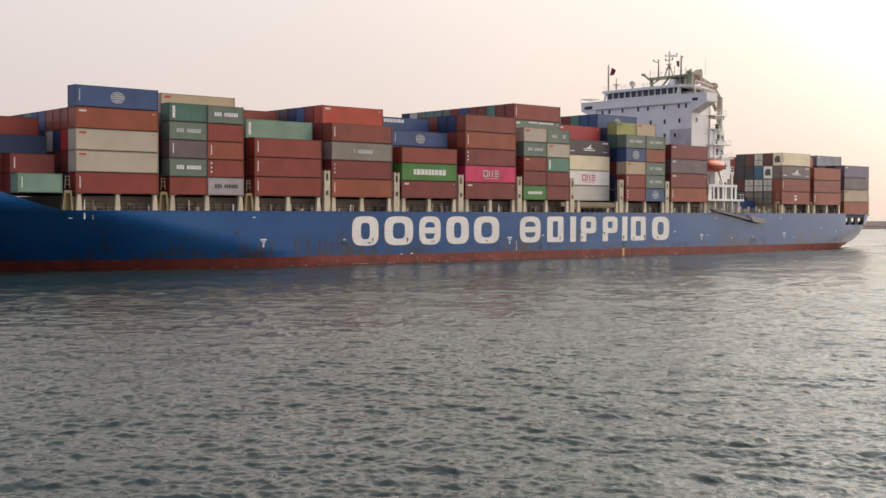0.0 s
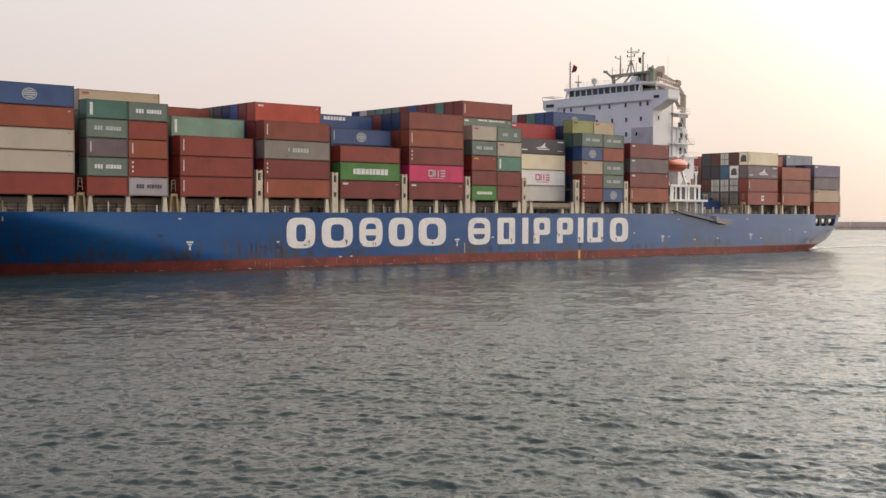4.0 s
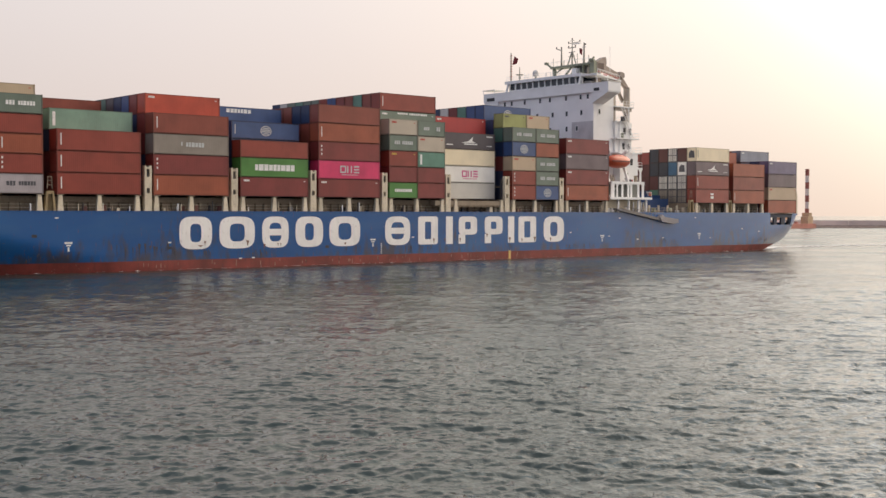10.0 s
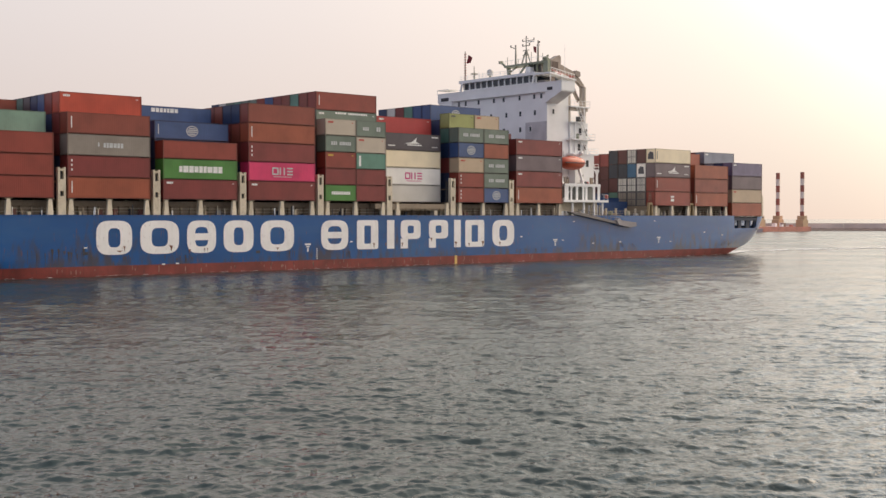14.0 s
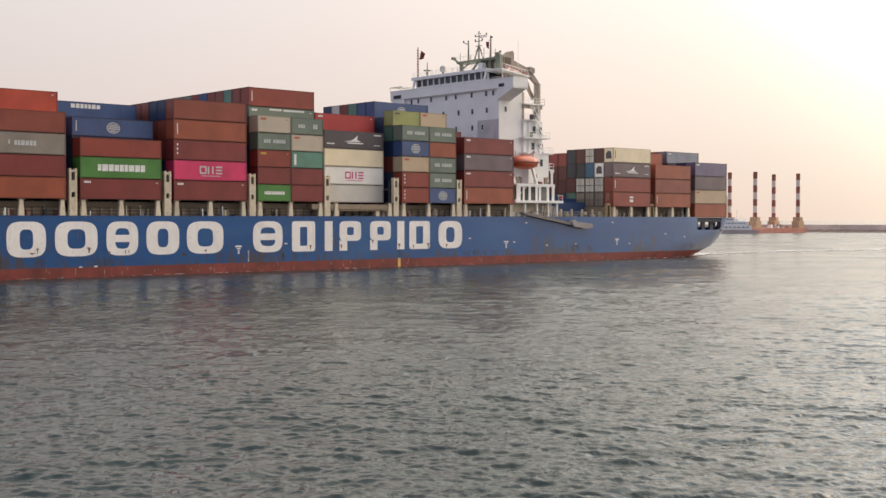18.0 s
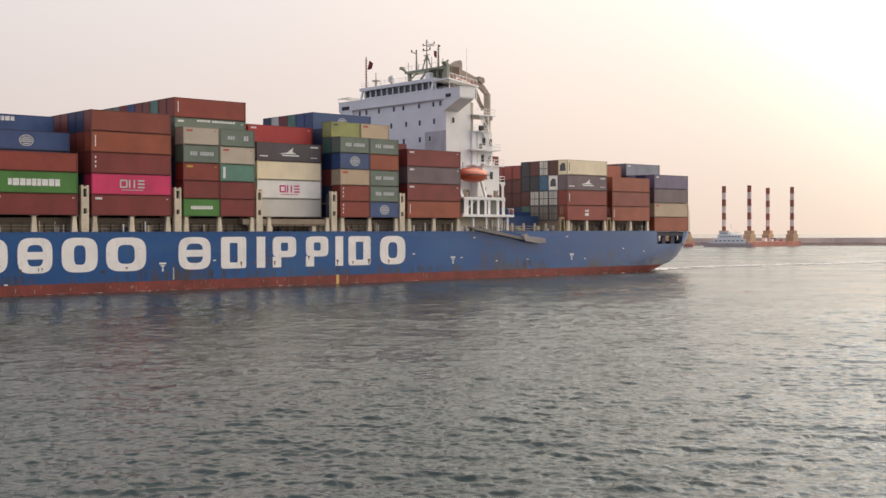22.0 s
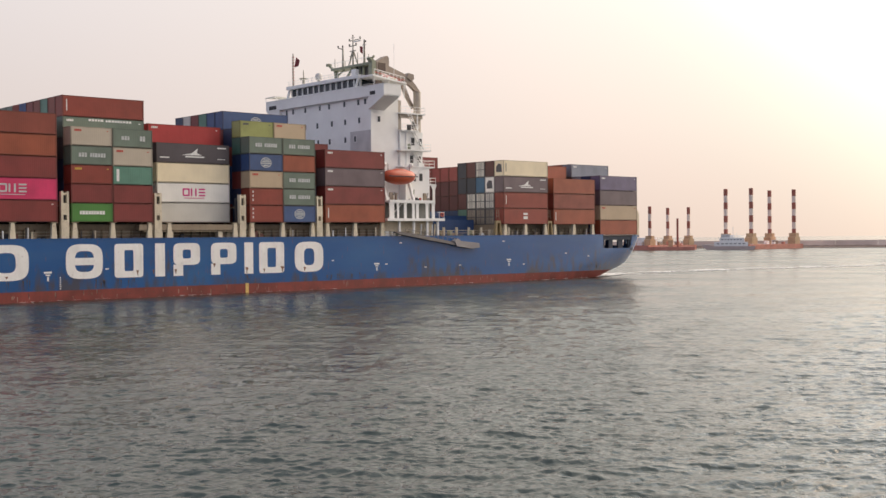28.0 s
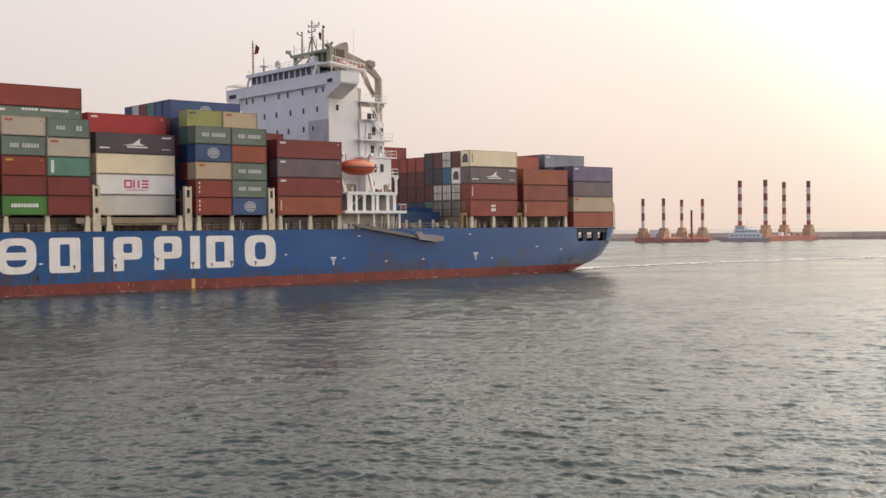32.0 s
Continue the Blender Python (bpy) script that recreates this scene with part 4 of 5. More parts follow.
# hatch coaming and covers inboard of the posts
for bay in range(1, 13):
    L = LEN.get(bay, 12.19)
    x = XB[bay]
    part("hatch_coaming", boxes((x - 0.3, x + L + 0.3, 2.3, BEAM - 2.3, 7.0, 9.7)), BUFF, ship, "buff painted hatch coaming")
    part("hatch_cover", boxes((x - 0.1, x + L + 0.1, 1.9, BEAM - 1.9, 9.7, 10.42)), BUFF, ship)
    k = 0
    while k < 8:
        xx = x + 0.8 + k * (L - 1.6) / 7
        part("coaming_stay", boxes((xx - 0.06, xx + 0.06, 1.75, 2.32, 7.1, 9.6)), BUFF, ship)
        k += 1
part("deck_rail", bars(*[((-71, 1.25, z), (122, 1.25, z), 0.03, 6) for z in (9.35,)]), IVORY, ship)
part("deck_rail", bars(*[((-71, 1.25, z), (122, 1.25, z), 0.03, 6) for z in (8.9,)]), IVORY, ship)
rs = random.Random(31)
for bay in range(1, 13):                         # short uprights and pipes along the deck edge
    if bay == 8:
        continue
    for k in range(5):
        x = XB[bay] + rs.uniform(1.2, LEN.get(bay, 12.19) - 1.2)
        h = rs.choice([0.7, 1.0, 1.1, 1.5])
        part("deck_upright", bars(((x, 0.35, ZD - 1.2), (x, 0.35, ZD + h), rs.choice([0.05, 0.08, 0.11]), 6)), rs.choice([IVORY, WHITE, IVORY, BUFF, DARK]), ship)
        if k % 2:
            w = rs.uniform(0.3, 0.9)
            part("deck_locker", boxes((x + 0.3, x + 0.3 + w, 0.9, 1.3, ZD - 1.3, ZD + rs.uniform(0.25, 0.9))), rs.choice([BUFF, DARK, DECKRED, GREY_SIDE]), ship)
part("gunwale", boxes((-70.5, 123.75, -0.06, 0.12, ZD - 0.06, ZD + 0.05)), HULL, ship)


@lru_cache(maxsize=None)
def tower_mesh():
    """A lashing-bridge leg with two oval holes through it."""
    bm = bmesh.new()
    for u in (-0.55, 0.25):
        bm_box(bm, u, u + 0.30, 0.1, 0.75, 0, 6.45)
    for a, b in ((0, 2.55), (3.25, 4.85), (5.95, 6.25)):
        bm_box(bm, -0.26, 0.26, 0.1, 0.75, a, b)
    return mesh_of("bridge_leg", bm, IVORY)


# dark plate set inside the leg to paint the shade within its holes
@lru_cache(maxsize=None)
def hole_shade_mesh():
    bm = bmesh.new()
    bm_box(bm, -0.25, 0.25, 0.5, 0.6, 2.55, 5.95)
    return mesh_of("leg_recess", bm, DARK)


for x in (-29.1, -15.1, -0.9, 13.3, 27.2, 41.3, 55.5):
    t = hang("bridge_leg", tower_mesh(), ship, "ivory steel lashing-bridge leg with two holes", (x, 0, ZD))
    hang("leg_recess", hole_shade_mesh(), t)
    part("lashing_bridge", boxes((x - 0.45, x + 0.45, 0.8, BEAM - 0.8, 12.9, 13.05), (x - 0.45, x + 0.45, 0.8, BEAM - 0.8, 10.4, 10.55)), BUFF, ship)
    for k in range(1, 8):
        y = 0.8 + k * (BEAM - 1.6) / 8
        part("bridge_column", boxes((x - 0.2, x + 0.2, y - 0.15, y + 0.15, 7.1, 13.0)), BUFF, ship)
OCHRE = paint("ochre_steel", (0.33, 0.25, 0.13), 0.6, 0.9)
for x in (-71.4, -57.3, -43.3, 95.2, 108.7):
    bm = bmesh.new()
    bm_prism(bm, [(x - 0.8, ZD), (x - 0.45, ZD), (x - 0.3, 10.7), (x + 0.3, 10.7), (x + 0.45, ZD), (x + 0.8, ZD), (x + 0.5, 11.1), (x - 0.5, 11.1)], "y", 0.15, 0.7)
    f = part("lashing_stand", bm, OCHRE, ship, "ochre painted lashing stand")
    part("stand_plate", boxes((x - 0.45, x + 0.45, 0.72, 0.8, ZD, 11.0)), OCHRE, f)
    for u in (-0.35, 0.35):
        part("ladder_rail", bars(((x + u, 0.4, 11.4), (x + u * 0.7, 0.4, 13.0), 0.06, 6)), BUFF, f)
    for z in (11.9, 12.5, 13.0):
        part("ladder_rung", bars(((x - 0.35, 0.4, z), (x + 0.35, 0.4, z), 0.05, 6)), BUFF, f)
# the open bay: a long pedestal beam
bm = boxes((24.3, 41.0, 0.25, 1.6, 9.55, 10.35), (25.0, 40.6, 0.2, 1.7, 9.3, 9.42))
part("pedestal_beam", bm, BUFF, ship, "weathered buff deck beam")
for x in (27.6, 29.3, 37.5):
    part("beam_foot", boxes((x - 0.35, x + 0.35, 0.3, 1.4, 7.1, 9.4)), IVORY, ship)
part("cell_guide", boxes((26.9, 27.15, 0.3, 0.6, 10.3, 14.6)), BUFF, ship)
part("cell_guide", boxes((40.55, 40.75, 0.9, 1.3, 10.3, 14.4)), DARK, ship)
rr = random.Random(4)
for k in range(54):                              # lashing gear, vents and boxes along the side passage
    x = rr.uniform(-68, 120)
    if 66 < x < 96:
        continue
    h = rr.uniform(0.5, 1.5)
    w = rr.uniform(0.15, 0.7)
    part("deck_fitting", boxes((x, x + w, 1.0, 1.5, 7.1, 7.9 + h)), rr.choice([BUFF, IVORY, DARK, DECKRED]), ship)

# stern: open mooring deck under the last bay
# roof coloured dark to paint in the shade over the openings
part("mooring_roof", boxes((123.8, 135.3, 0.62, BEAM - 0.62, 7.98, 8.3)), DARK, ship)
# hull blue darkened: the shade under the mooring roof is in this colour
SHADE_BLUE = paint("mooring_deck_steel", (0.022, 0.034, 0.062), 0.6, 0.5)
for x0, x1 in ((123.8, 124.8), (126.05, 127.25), (128.95, 130.3), (132.0, 133.4)):
    for y in (0.6, BEAM - 1.0):
        part("mooring_pillar", boxes((x0, x1, y, y + 0.4, 5.3, 8.0)), SHADE_BLUE, ship)
part("mooring_lintel", boxes((123.8, 132.6, 0.3, 0.6, 7.35, 7.98)), SHADE_BLUE, ship)
for x in (123.2, 126.1, 128.7, 131.4):
    bm = bmesh.new()
    bm_bar(bm, (x + 1.4, 1.5, 5.35), (x + 1.4, 1.5, 6.5), 0.28, 10)
    part("bollard", bm, DARK, ship)
bm = bmesh.new()
bm_prism(bm, [(134.25, 8.2), (135.4, 8.2), (135.4, 12.4), (135.0, 13.3), (134.4, 13.3)], "y", 0.5, 1.0)
part("stern_post", bm, IVORY, ship)
part("transom", boxes((135.33, 135.43, 0.5, BEAM - 0.5, 7.9, 8.3)), HULL, ship)
for y in (4, 9, 14, 18.65, 23, 28, 33):
    part("transom_pillar", boxes((135.1, 135.38, y - 0.3, y + 0.3, 5.9, 8.0)), HULL, ship)
part("mooring_winch", bars(((126, 9, 6.2), (126, 14, 6.2), 0.7, 12)), DECKGREEN, ship)

# ---------------------------------------------------------------- the house
HX = 70.0
house = part("house_block", boxes((HX, 76.0, 5.2, 32.1, 7.0, ZC + 21.4), (76.0, 80.5, 12.0, 32.1, 7.0, ZC + 21.4)), WHITE, ship, "white painted accommodation block")
part("house_wing", boxes((76.05, 81.5, 3.4, 33.9, 7.0, ZC + 9.8)), WHITE, ship)


def fwd_window(y, z, w=0.55, h=0.95):
    f = part("window", boxes((HX - 0.05, HX + 0.02, y - w / 2 - 0.1, y + w / 2 + 0.1, z - h / 2 - 0.1, z + h / 2 + 0.1)), WHITE, house)
    part("pane", boxes((HX - 0.062, HX - 0.052, y - w / 2, y + w / 2, z - h / 2, z + h / 2)), GLASS, f)


for z, ys in ((20.85, (30.4, 28.3, 24.4, 19.9, 17.1, 12.6, 8.6, 6.7)), (17.7, (28.4, 24.5, 20.7, 16.3, 12.4, 8.4)), (14.6, (24.0, 20.5, 17.0, 12.4, 9.6)), (11.6, (24.0, 20.5, 16.5, 12.4))):
    for y in ys:
        fwd_window(y, ZC + z)
for x, z in ((71.7, 17.8),):
    f = part("window", boxes((x - 0.38, x + 0.38, 5.14, 5.22, ZC + z - 0.6, ZC + z + 0.6)), WHITE, house)
    part("pane", boxes((x - 0.26, x + 0.26, 5.12, 5.135, ZC + z - 0.47, ZC + z + 0.47)), GLASS, f)
part("deck_band", boxes((HX - 0.10, 76.1, 5.1, 32.2, ZC + 21.3, ZC + 21.55), (76.1, 80.6, 12.0, 32.2, ZC + 21.3, ZC + 21.55)), WHITE, house)
part("wall_panel", boxes((HX - 0.03, HX + 0.01, 5.25, 11.0, ZC + 11.0, ZC + 15.9)), paint("grey_white_steel", (0.55, 0.54, 0.54), 0.5, 0.2, 0.8), house, "greyer repainted wall panel")
# bridge: wing deck right across, bulwark, wheelhouse with slanted glass
part("wing_deck", boxes((HX - 0.6, 73.1, 0.9, 36.4, ZC + 21.55, ZC + 21.8)), WHITE, house)
bw = part("wing_bulwark", boxes((HX - 0.62, HX - 0.5, 0.85, 36.45, ZC + 21.5, ZC + 23.25), (HX - 0.5, 73.1, 0.85, 0.97, ZC + 21.5, ZC + 23.25), (HX - 0.5, 73.1, 36.33, 36.45, ZC + 21.5, ZC + 23.25)), WHITE, house)
part("bulwark_rail", boxes((HX - 0.68, HX - 0.44, 0.8, 36.5, ZC + 23.25, ZC + 23.34), (HX - 0.44, 73.1, 0.8, 1.02, ZC + 23.25, ZC + 23.34)), WHITE, bw)
# flat dark patches on the bulwark paint the shade of its recesses
part("bulwark_recess", boxes((HX - 0.66, HX - 0.6, 33.0, 35.4, ZC + 21.7, ZC + 22.4)), DARK, bw)
part("bulwark_recess", boxes((HX - 0.66, HX - 0.6, 3.2, 4.6, ZC + 21.7, ZC + 22.3)), DARK, bw)
for y0, y1, s in ((0.95, 5.2, 1), (36.3, 32.1, -1)):
    bm = bmesh.new()
    bm_prism(bm, [(y0, ZC + 21.6), (y1, ZC + 21.6), (y1, ZC + 19.3), (y0, ZC + 21.3)], "x", HX - 0.55, 72.9)
    part("wing_bracket", bm, WHITE, house)
wh = part("wheelhouse", boxes((HX + 0.5, 76.0, 8.6, 29.6, ZC + 21.8, ZC + 23.75)), WHITE, ship, "white wheelhouse with a band of dark windows")
part("window_band", boxes((HX + 0.65, 75.9, 8.8, 29.4, ZC + 23.75, ZC + 25.05)), GLASS, wh)
for k in range(13):
    y = 8.75 + k * (20.7 / 12)
    part("mullion", boxes((HX + 0.42, HX + 0.75, y - 0.13, y + 0.13, ZC + 23.75, ZC + 25.1)), WHITE, wh)
for y in (8.7, 29.5):                            # slanted end stays from the roof down to the bulwark
    bm = bmesh.new()
    bm_prism(bm, [(HX - 0.1, ZC + 25.1), (HX + 0.3, ZC + 25.1), (HX - 0.3, ZC + 23.3), (HX - 0.6, ZC + 23.3)], "y", y - 0.16, y + 0.16)
    part("roof_stay", bm, WHITE, wh)
part("wheelhouse_roof", boxes((HX - 0.1, 77.0, 8.5, 30.4, ZC + 25.05, ZC + 25.65)), WHITE, wh)
bm = bmesh.new()
for y in [9.0 + 1.9 * k for k in range(12)]:
    bm_bar(bm, (HX + 0.1, y, ZC + 25.6), (HX + 0.1, y, ZC + 26.5), 0.03, 5)
for z in (26.05, 26.5):
    bm_bar(bm, (HX + 0.1, 9.0, ZC + z), (HX + 0.1, 30.3, ZC + z), 0.03, 5)
part("roof_rail", bm, WHITE, wh)
# sloping awning over the near wing, with the red-and-white rail of the crane deck on it
bm = bmesh.new()
bm_prism(bm, [(HX - 0.2, ZC + 24.95), (77.2, ZC + 24.05), (77.2, ZC + 24.3), (HX - 0.2, ZC + 25.25)], "y", 4.2, 8.4)
awning = part("awning", bm, WHITE, wh, "white sloping awning over the bridge wing")
for k in range(9):
    x = HX + 0.2 + k * 0.83
    z = ZC + 25.2 - (x - HX) * 0.13
    part("rail_post", bars(((x, 4.4, z), (x, 4.4, z + 0.95), 0.05, 6)), WHITE, awning)
for h in (0.45, 0.95):
    part("rail_bar", bars(((HX + 0.2, 4.4, ZC + 25.2 + h), (76.9, 4.4, ZC + 24.3 + h), 0.06, 6)), MARK_RED if h < 0.9 else WHITE, awning)
for x, w in ((72.6, 0.5), (74.3, 0.6), (75.8, 0.45)):
    part("rail_board", boxes((x - w, x + w, 4.45, 4.52, ZC + 25.0 - (x - HX) * 0.13, ZC + 25.5 - (x - HX) * 0.13)), MARK_RED if w != 0.6 else IVORY, awning, "faded red rail board")
for x in (HX + 0.2, 73.4, 76.8):
    part("awning_post", bars(((x, 4.5, ZC + 21.8), (x, 4.5, ZC + 25.0 - (x - HX) * 0.13), 0.08, 6)), WHITE, awning)
part("wing_locker", boxes((HX + 0.8, 75.8, 6.6, 8.4, ZC + 21.8, ZC + 24.0)), GREY_SIDE, wh)
# wing shelter on the far wing
part("shelter_top", boxes((HX - 0.5, 73, 33.2, 36.9, ZC + 24.1, ZC + 24.2)), WHITE, house)
for y in (33.3, 36.8):
    part("shelter_post", bars(((HX - 0.4, y, ZC + 23.3), (HX - 0.4, y, ZC + 24.1), 0.06, 6)), WHITE, house)

# masts and gear on the bridge roof
MASTG = paint("mast_grey", (0.32, 0.31, 0.25), 0.5, 0.4)
GREENISH = paint("pale_green_steel", (0.27, 0.29, 0.21), 0.5, 0.3)
FLAGRED = plain("dark_red_cloth", (0.22, 0.03, 0.035), 0.8)
mast = part("radar_mast", bars(((72.5, 13.3, ZC + 28.0), (72.5, 13.3, ZC + 33.1), 0.17, 10, 0.07)), MASTG, ship, "pale steel radar mast with yards and lamps")
part("mast_brace", bars(((72.5, 14.5, ZC + 28.0), (72.5, 13.35, ZC + 30.6), 0.14, 8)), MASTG, mast)
part("mast_brace", bars(((73.4, 13.0, ZC + 28.0), (72.6, 13.25, ZC + 30.4), 0.12, 8)), MASTG, mast)
for z, y0, y1, r in ((32.35, 14.4, 11.1, 0.08), (31.4, 14.4, 12.3, 0.09), (30.5, 14.2, 12.5, 0.08), (29.6, 14.3, 12.6, 0.08), (32.8, 13.8, 12.7, 0.05)):
    part("yard", bars(((72.5, y0, ZC + z), (72.5, y1, ZC + z), r, 6)), MASTG, mast)
for y, z in ((14.3, 32.4), (11.2, 32.45), (12.4, 31.5), (14.3, 31.5), (17.65, 31.6), (16.3, 31.5), (9.7, 31.6), (13.3, 33.0)):
    bm = bmesh.new()
    bm_bar(bm, (72.5, y, ZC + z), (72.5, y, ZC + z + 0.32), 0.13, 8)
    part("mast_lamp", bm, DARK if z < 32 else MASTG, mast)
part("scanner", boxes((72.35, 72.65, 11.1, 13.0, ZC + 32.0, ZC + 32.14)), WHITE, mast)
for y, top in ((16.25, 31.5), (10.05, 32.1)):
    part("side_mast", bars(((72.5, y, ZC + 27.6), (72.5, y, ZC + top), 0.22, 8, 0.12)), MASTG, mast)
part("side_arm", bars(((72.5, 16.25, ZC + 31.1), (72.5, 17.75, ZC + 31.6), 0.1, 6)), MASTG, mast)
part("side_arm", bars(((72.5, 10.6, ZC + 31.2), (72.5, 9.5, ZC + 31.2), 0.07, 6)), WHITE, mast)
bm = bmesh.new()
bm_prism(bm, [(11.35, ZC + 31.1), (10.5, ZC + 30.9), (10.55, ZC + 29.6), (11.2, ZC + 30.0)], "x", 72.48, 72.52)
part("flag", bm, FLAGRED, mast, "small dark red signal flag")
part("mast_platform", boxes((71.6, 74.2, 7.6, 18.7, ZC + 27.45, ZC + 27.85)), GREENISH, mast)
for a, b_, r in (((18.6, 27.5), (20.4, 28.75), 0.24), ((18.2, 27.5), (18.0, 25.6), 0.42), ((13.3, 27.5), (15.3, 25.7), 0.22), ((15.6, 27.5), (17.6, 26.6), 0.16),
                 ((12.2, 27.5), (13.6, 25.7), 0.2), ((10.2, 27.5), (10.2, 25.7), 0.24), ((11.4, 27.5), (11.0, 25.7), 0.16), ((8.2, 27.5), (8.2, 25.7), 0.3), ((9.0, 27.8), (7.2, 28.9), 0.2)):
    part("mast_strut", bars(((72.4, a[0], ZC + a[1]), (72.4, b_[0], ZC + b_[1]), r, 8)), GREENISH, mast)
part("strut_knob", boxes((72.0, 72.8, 20.1, 20.7, ZC + 28.5, ZC + 29.0)), GREENISH, mast)
bm = bmesh.new()
for k in range(7):
    y = 8.0 + k * 1.75
    bm_bar(bm, (71.7, y, ZC + 27.85), (71.7, y, ZC + 28.75), 0.035, 5)
bm_bar(bm, (71.7, 8.0, ZC + 28.75), (71.7, 18.5, ZC + 28.75), 0.035, 5)
part("platform_rail", bm, WHITE, mast)
part("mast_house", boxes((73.0, 76, 9.6, 13.2, ZC + 25.6, ZC + 27.4)), GREY_SIDE, mast)
part("mast_house", boxes((71.4, 72.2, 11.2, 12.4, ZC + 25.6, ZC + 27.0)), WHITE, mast)
for y, z0, z1 in ((18.4, 27.85, 29.6), (15.4, 27.85, 29.0), (11.7, 27.85, 30.0), (8.6, 27.85, 29.4)):
    part("aerial", bars(((72.3, y, ZC + z0), (72.3, y, ZC + z1), 0.06, 6)), MASTG, mast)
flagpole = part("flag_mast", bars(((70.8, 29.4, ZC + 25.4), (70.8, 29.4, ZC + 31.8), 0.16, 8, 0.10)), MASTG, ship, "lattice flag mast with a red ensign")
for z in [26.2 + 0.55 * k for k in range(10)]:
    part("mast_ring", bars(((70.8, 29.1, ZC + z), (70.8, 29.7, ZC + z), 0.09, 6)), MARK_RED, flagpole)
bm = bmesh.new()
bm_prism(bm, [(29.0, ZC + 29.2), (28.4, ZC + 31.0), (27.2, ZC + 30.3), (27.7, ZC + 29.3)], "x", 70.78, 70.82)
part("flag", bm, FLAGRED, flagpole, "red ensign")
spire = part("antenna", bars(((72.5, 28.5, ZC + 25.6), (72.5, 28.5, ZC + 28.8), 0.16, 8, 0.07)), MASTG, wh)
part("antenna_dish", bars(((72.5, 28.5, ZC + 27.1), (72.5, 28.5, ZC + 27.25), 0.75, 14, 0.8)), MASTG, spire)
part("antenna_collar", bars(((72.5, 28.5, ZC + 26.3), (72.5, 28.5, ZC + 26.9), 0.24, 10)), MASTG, spire)
for y, z in ((27.0, 27.4), (25.9, 27.2), (20.6, 27.0), (19.4, 26.8)):
    part("antenna", bars(((72.5, y, ZC + 25.6), (72.5, y, ZC + z), 0.06, 6)), WHITE, wh)
bm = bmesh.new()
bm_ball(bm, (72.5, 23.7, ZC + 27.1), 0.68, 0.68, 0.66)
bm_bar(bm, (72.5, 23.7, ZC + 26.45), (72.5, 23.7, ZC + 26.95), 0.55, 14, 0.68)
rd = part("radome", bm, GREY_PALE, wh, "pale grey radome on a short stalk", True)
part("radome_stalk", bars(((72.5, 23.7, ZC + 25.6), (72.5, 23.7, ZC + 26.5), 0.22, 8)), MASTG, wh)
part("whip_aerial", bars(((76, 6.2, ZC + 25.6), (76, 6.2, ZC + 31.2), 0.04, 5)), WHITE, wh)

# provision crane behind the wheelhouse: post, horn-shaped housing, long drooping boom
crane = part("stores_crane", bars(((72.9, 6.6, ZC + 21.8), (72.9, 6.6, ZC + 26.6), 0.6, 12)), CRANE, ship, "buff stores crane with a drooping boom")
bm = bmesh.new()
bm_prism(bm, [(72.0, ZC + 25.9), (74.35, ZC + 26.0), (74.75, ZC + 27.6), (74.7, ZC + 28.6), (74.4, ZC + 28.95), (73.9, ZC + 28.85), (72.0, ZC + 27.75)], "y", 6.0, 7.2)
part("crane_housing", bm, CRANE, crane)
bm = bmesh.new()
bm_prism(bm, [(71.1, ZC + 25.6), (71.95, ZC + 25.6), (71.95, ZC + 27.75), (70.9, ZC + 28.5), (70.6, ZC + 28.25), (71.1, ZC + 27.7)], "y", 6.1, 7.1)
part("crane_horn", bm, GREENISH, crane, "pale green horn of the crane post")
# brown patch on the housing paints the shade of its hollow middle
part("crane_panel", boxes((72.3, 73.9, 5.93, 6.0, ZC + 26.2, ZC + 27.6)), paint("brown_steel", (0.13, 0.09, 0.07), 0.6, 0.5), crane, "dark brown machinery panel")
bm = bmesh.new()
bm_prism(bm, [(73.4, ZC + 26.3), (74.2, ZC + 27.5), (78.4, ZC + 26.2), (80.5, ZC + 24.9), (81.9, ZC + 23.5), (81.4, ZC + 23.0), (79.8, ZC + 24.2), (77.4, ZC + 25.3)], "y", 6.3, 7.0)
part("crane_boom", bm, CRANE, crane)
bm = bmesh.new()
bm_prism(bm, [(78.9, ZC + 25.6), (79.3, ZC + 26.4), (80.4, ZC + 26.2), (80.5, ZC + 25.4), (79.9, ZC + 25.0)], "y", 6.1, 7.2)
part("boom_head", bm, CRANE, crane)
bm = bmesh.new()
bm_prism(bm, [(77.5, ZC + 24.9), (78.0, ZC + 24.9), (79.4, ZC + 22.6), (80.8, ZC + 20.6), (80.3, ZC + 20.2), (78.9, ZC + 22.2)], "y", 6.5, 6.9)
part("boom_strut", bm, CRANE, crane)
part("hoist_wire", bars(((78.2, 6.65, ZC + 25.4), (80.4, 6.65, ZC + 21.0), 0.05, 5)), DARK, crane)
part("crane_rail", bars(((74.8, 6.1, ZC + 25.4), (78.6, 6.1, ZC + 24.6), 0.06, 6), ((75.2, 6.1, ZC + 22.0), (75.2, 6.1, ZC + 25.3), 0.06, 6), ((76.6, 6.1, ZC + 22.0), (76.6, 6.1, ZC + 25.0), 0.06, 6)), WHITE, crane)

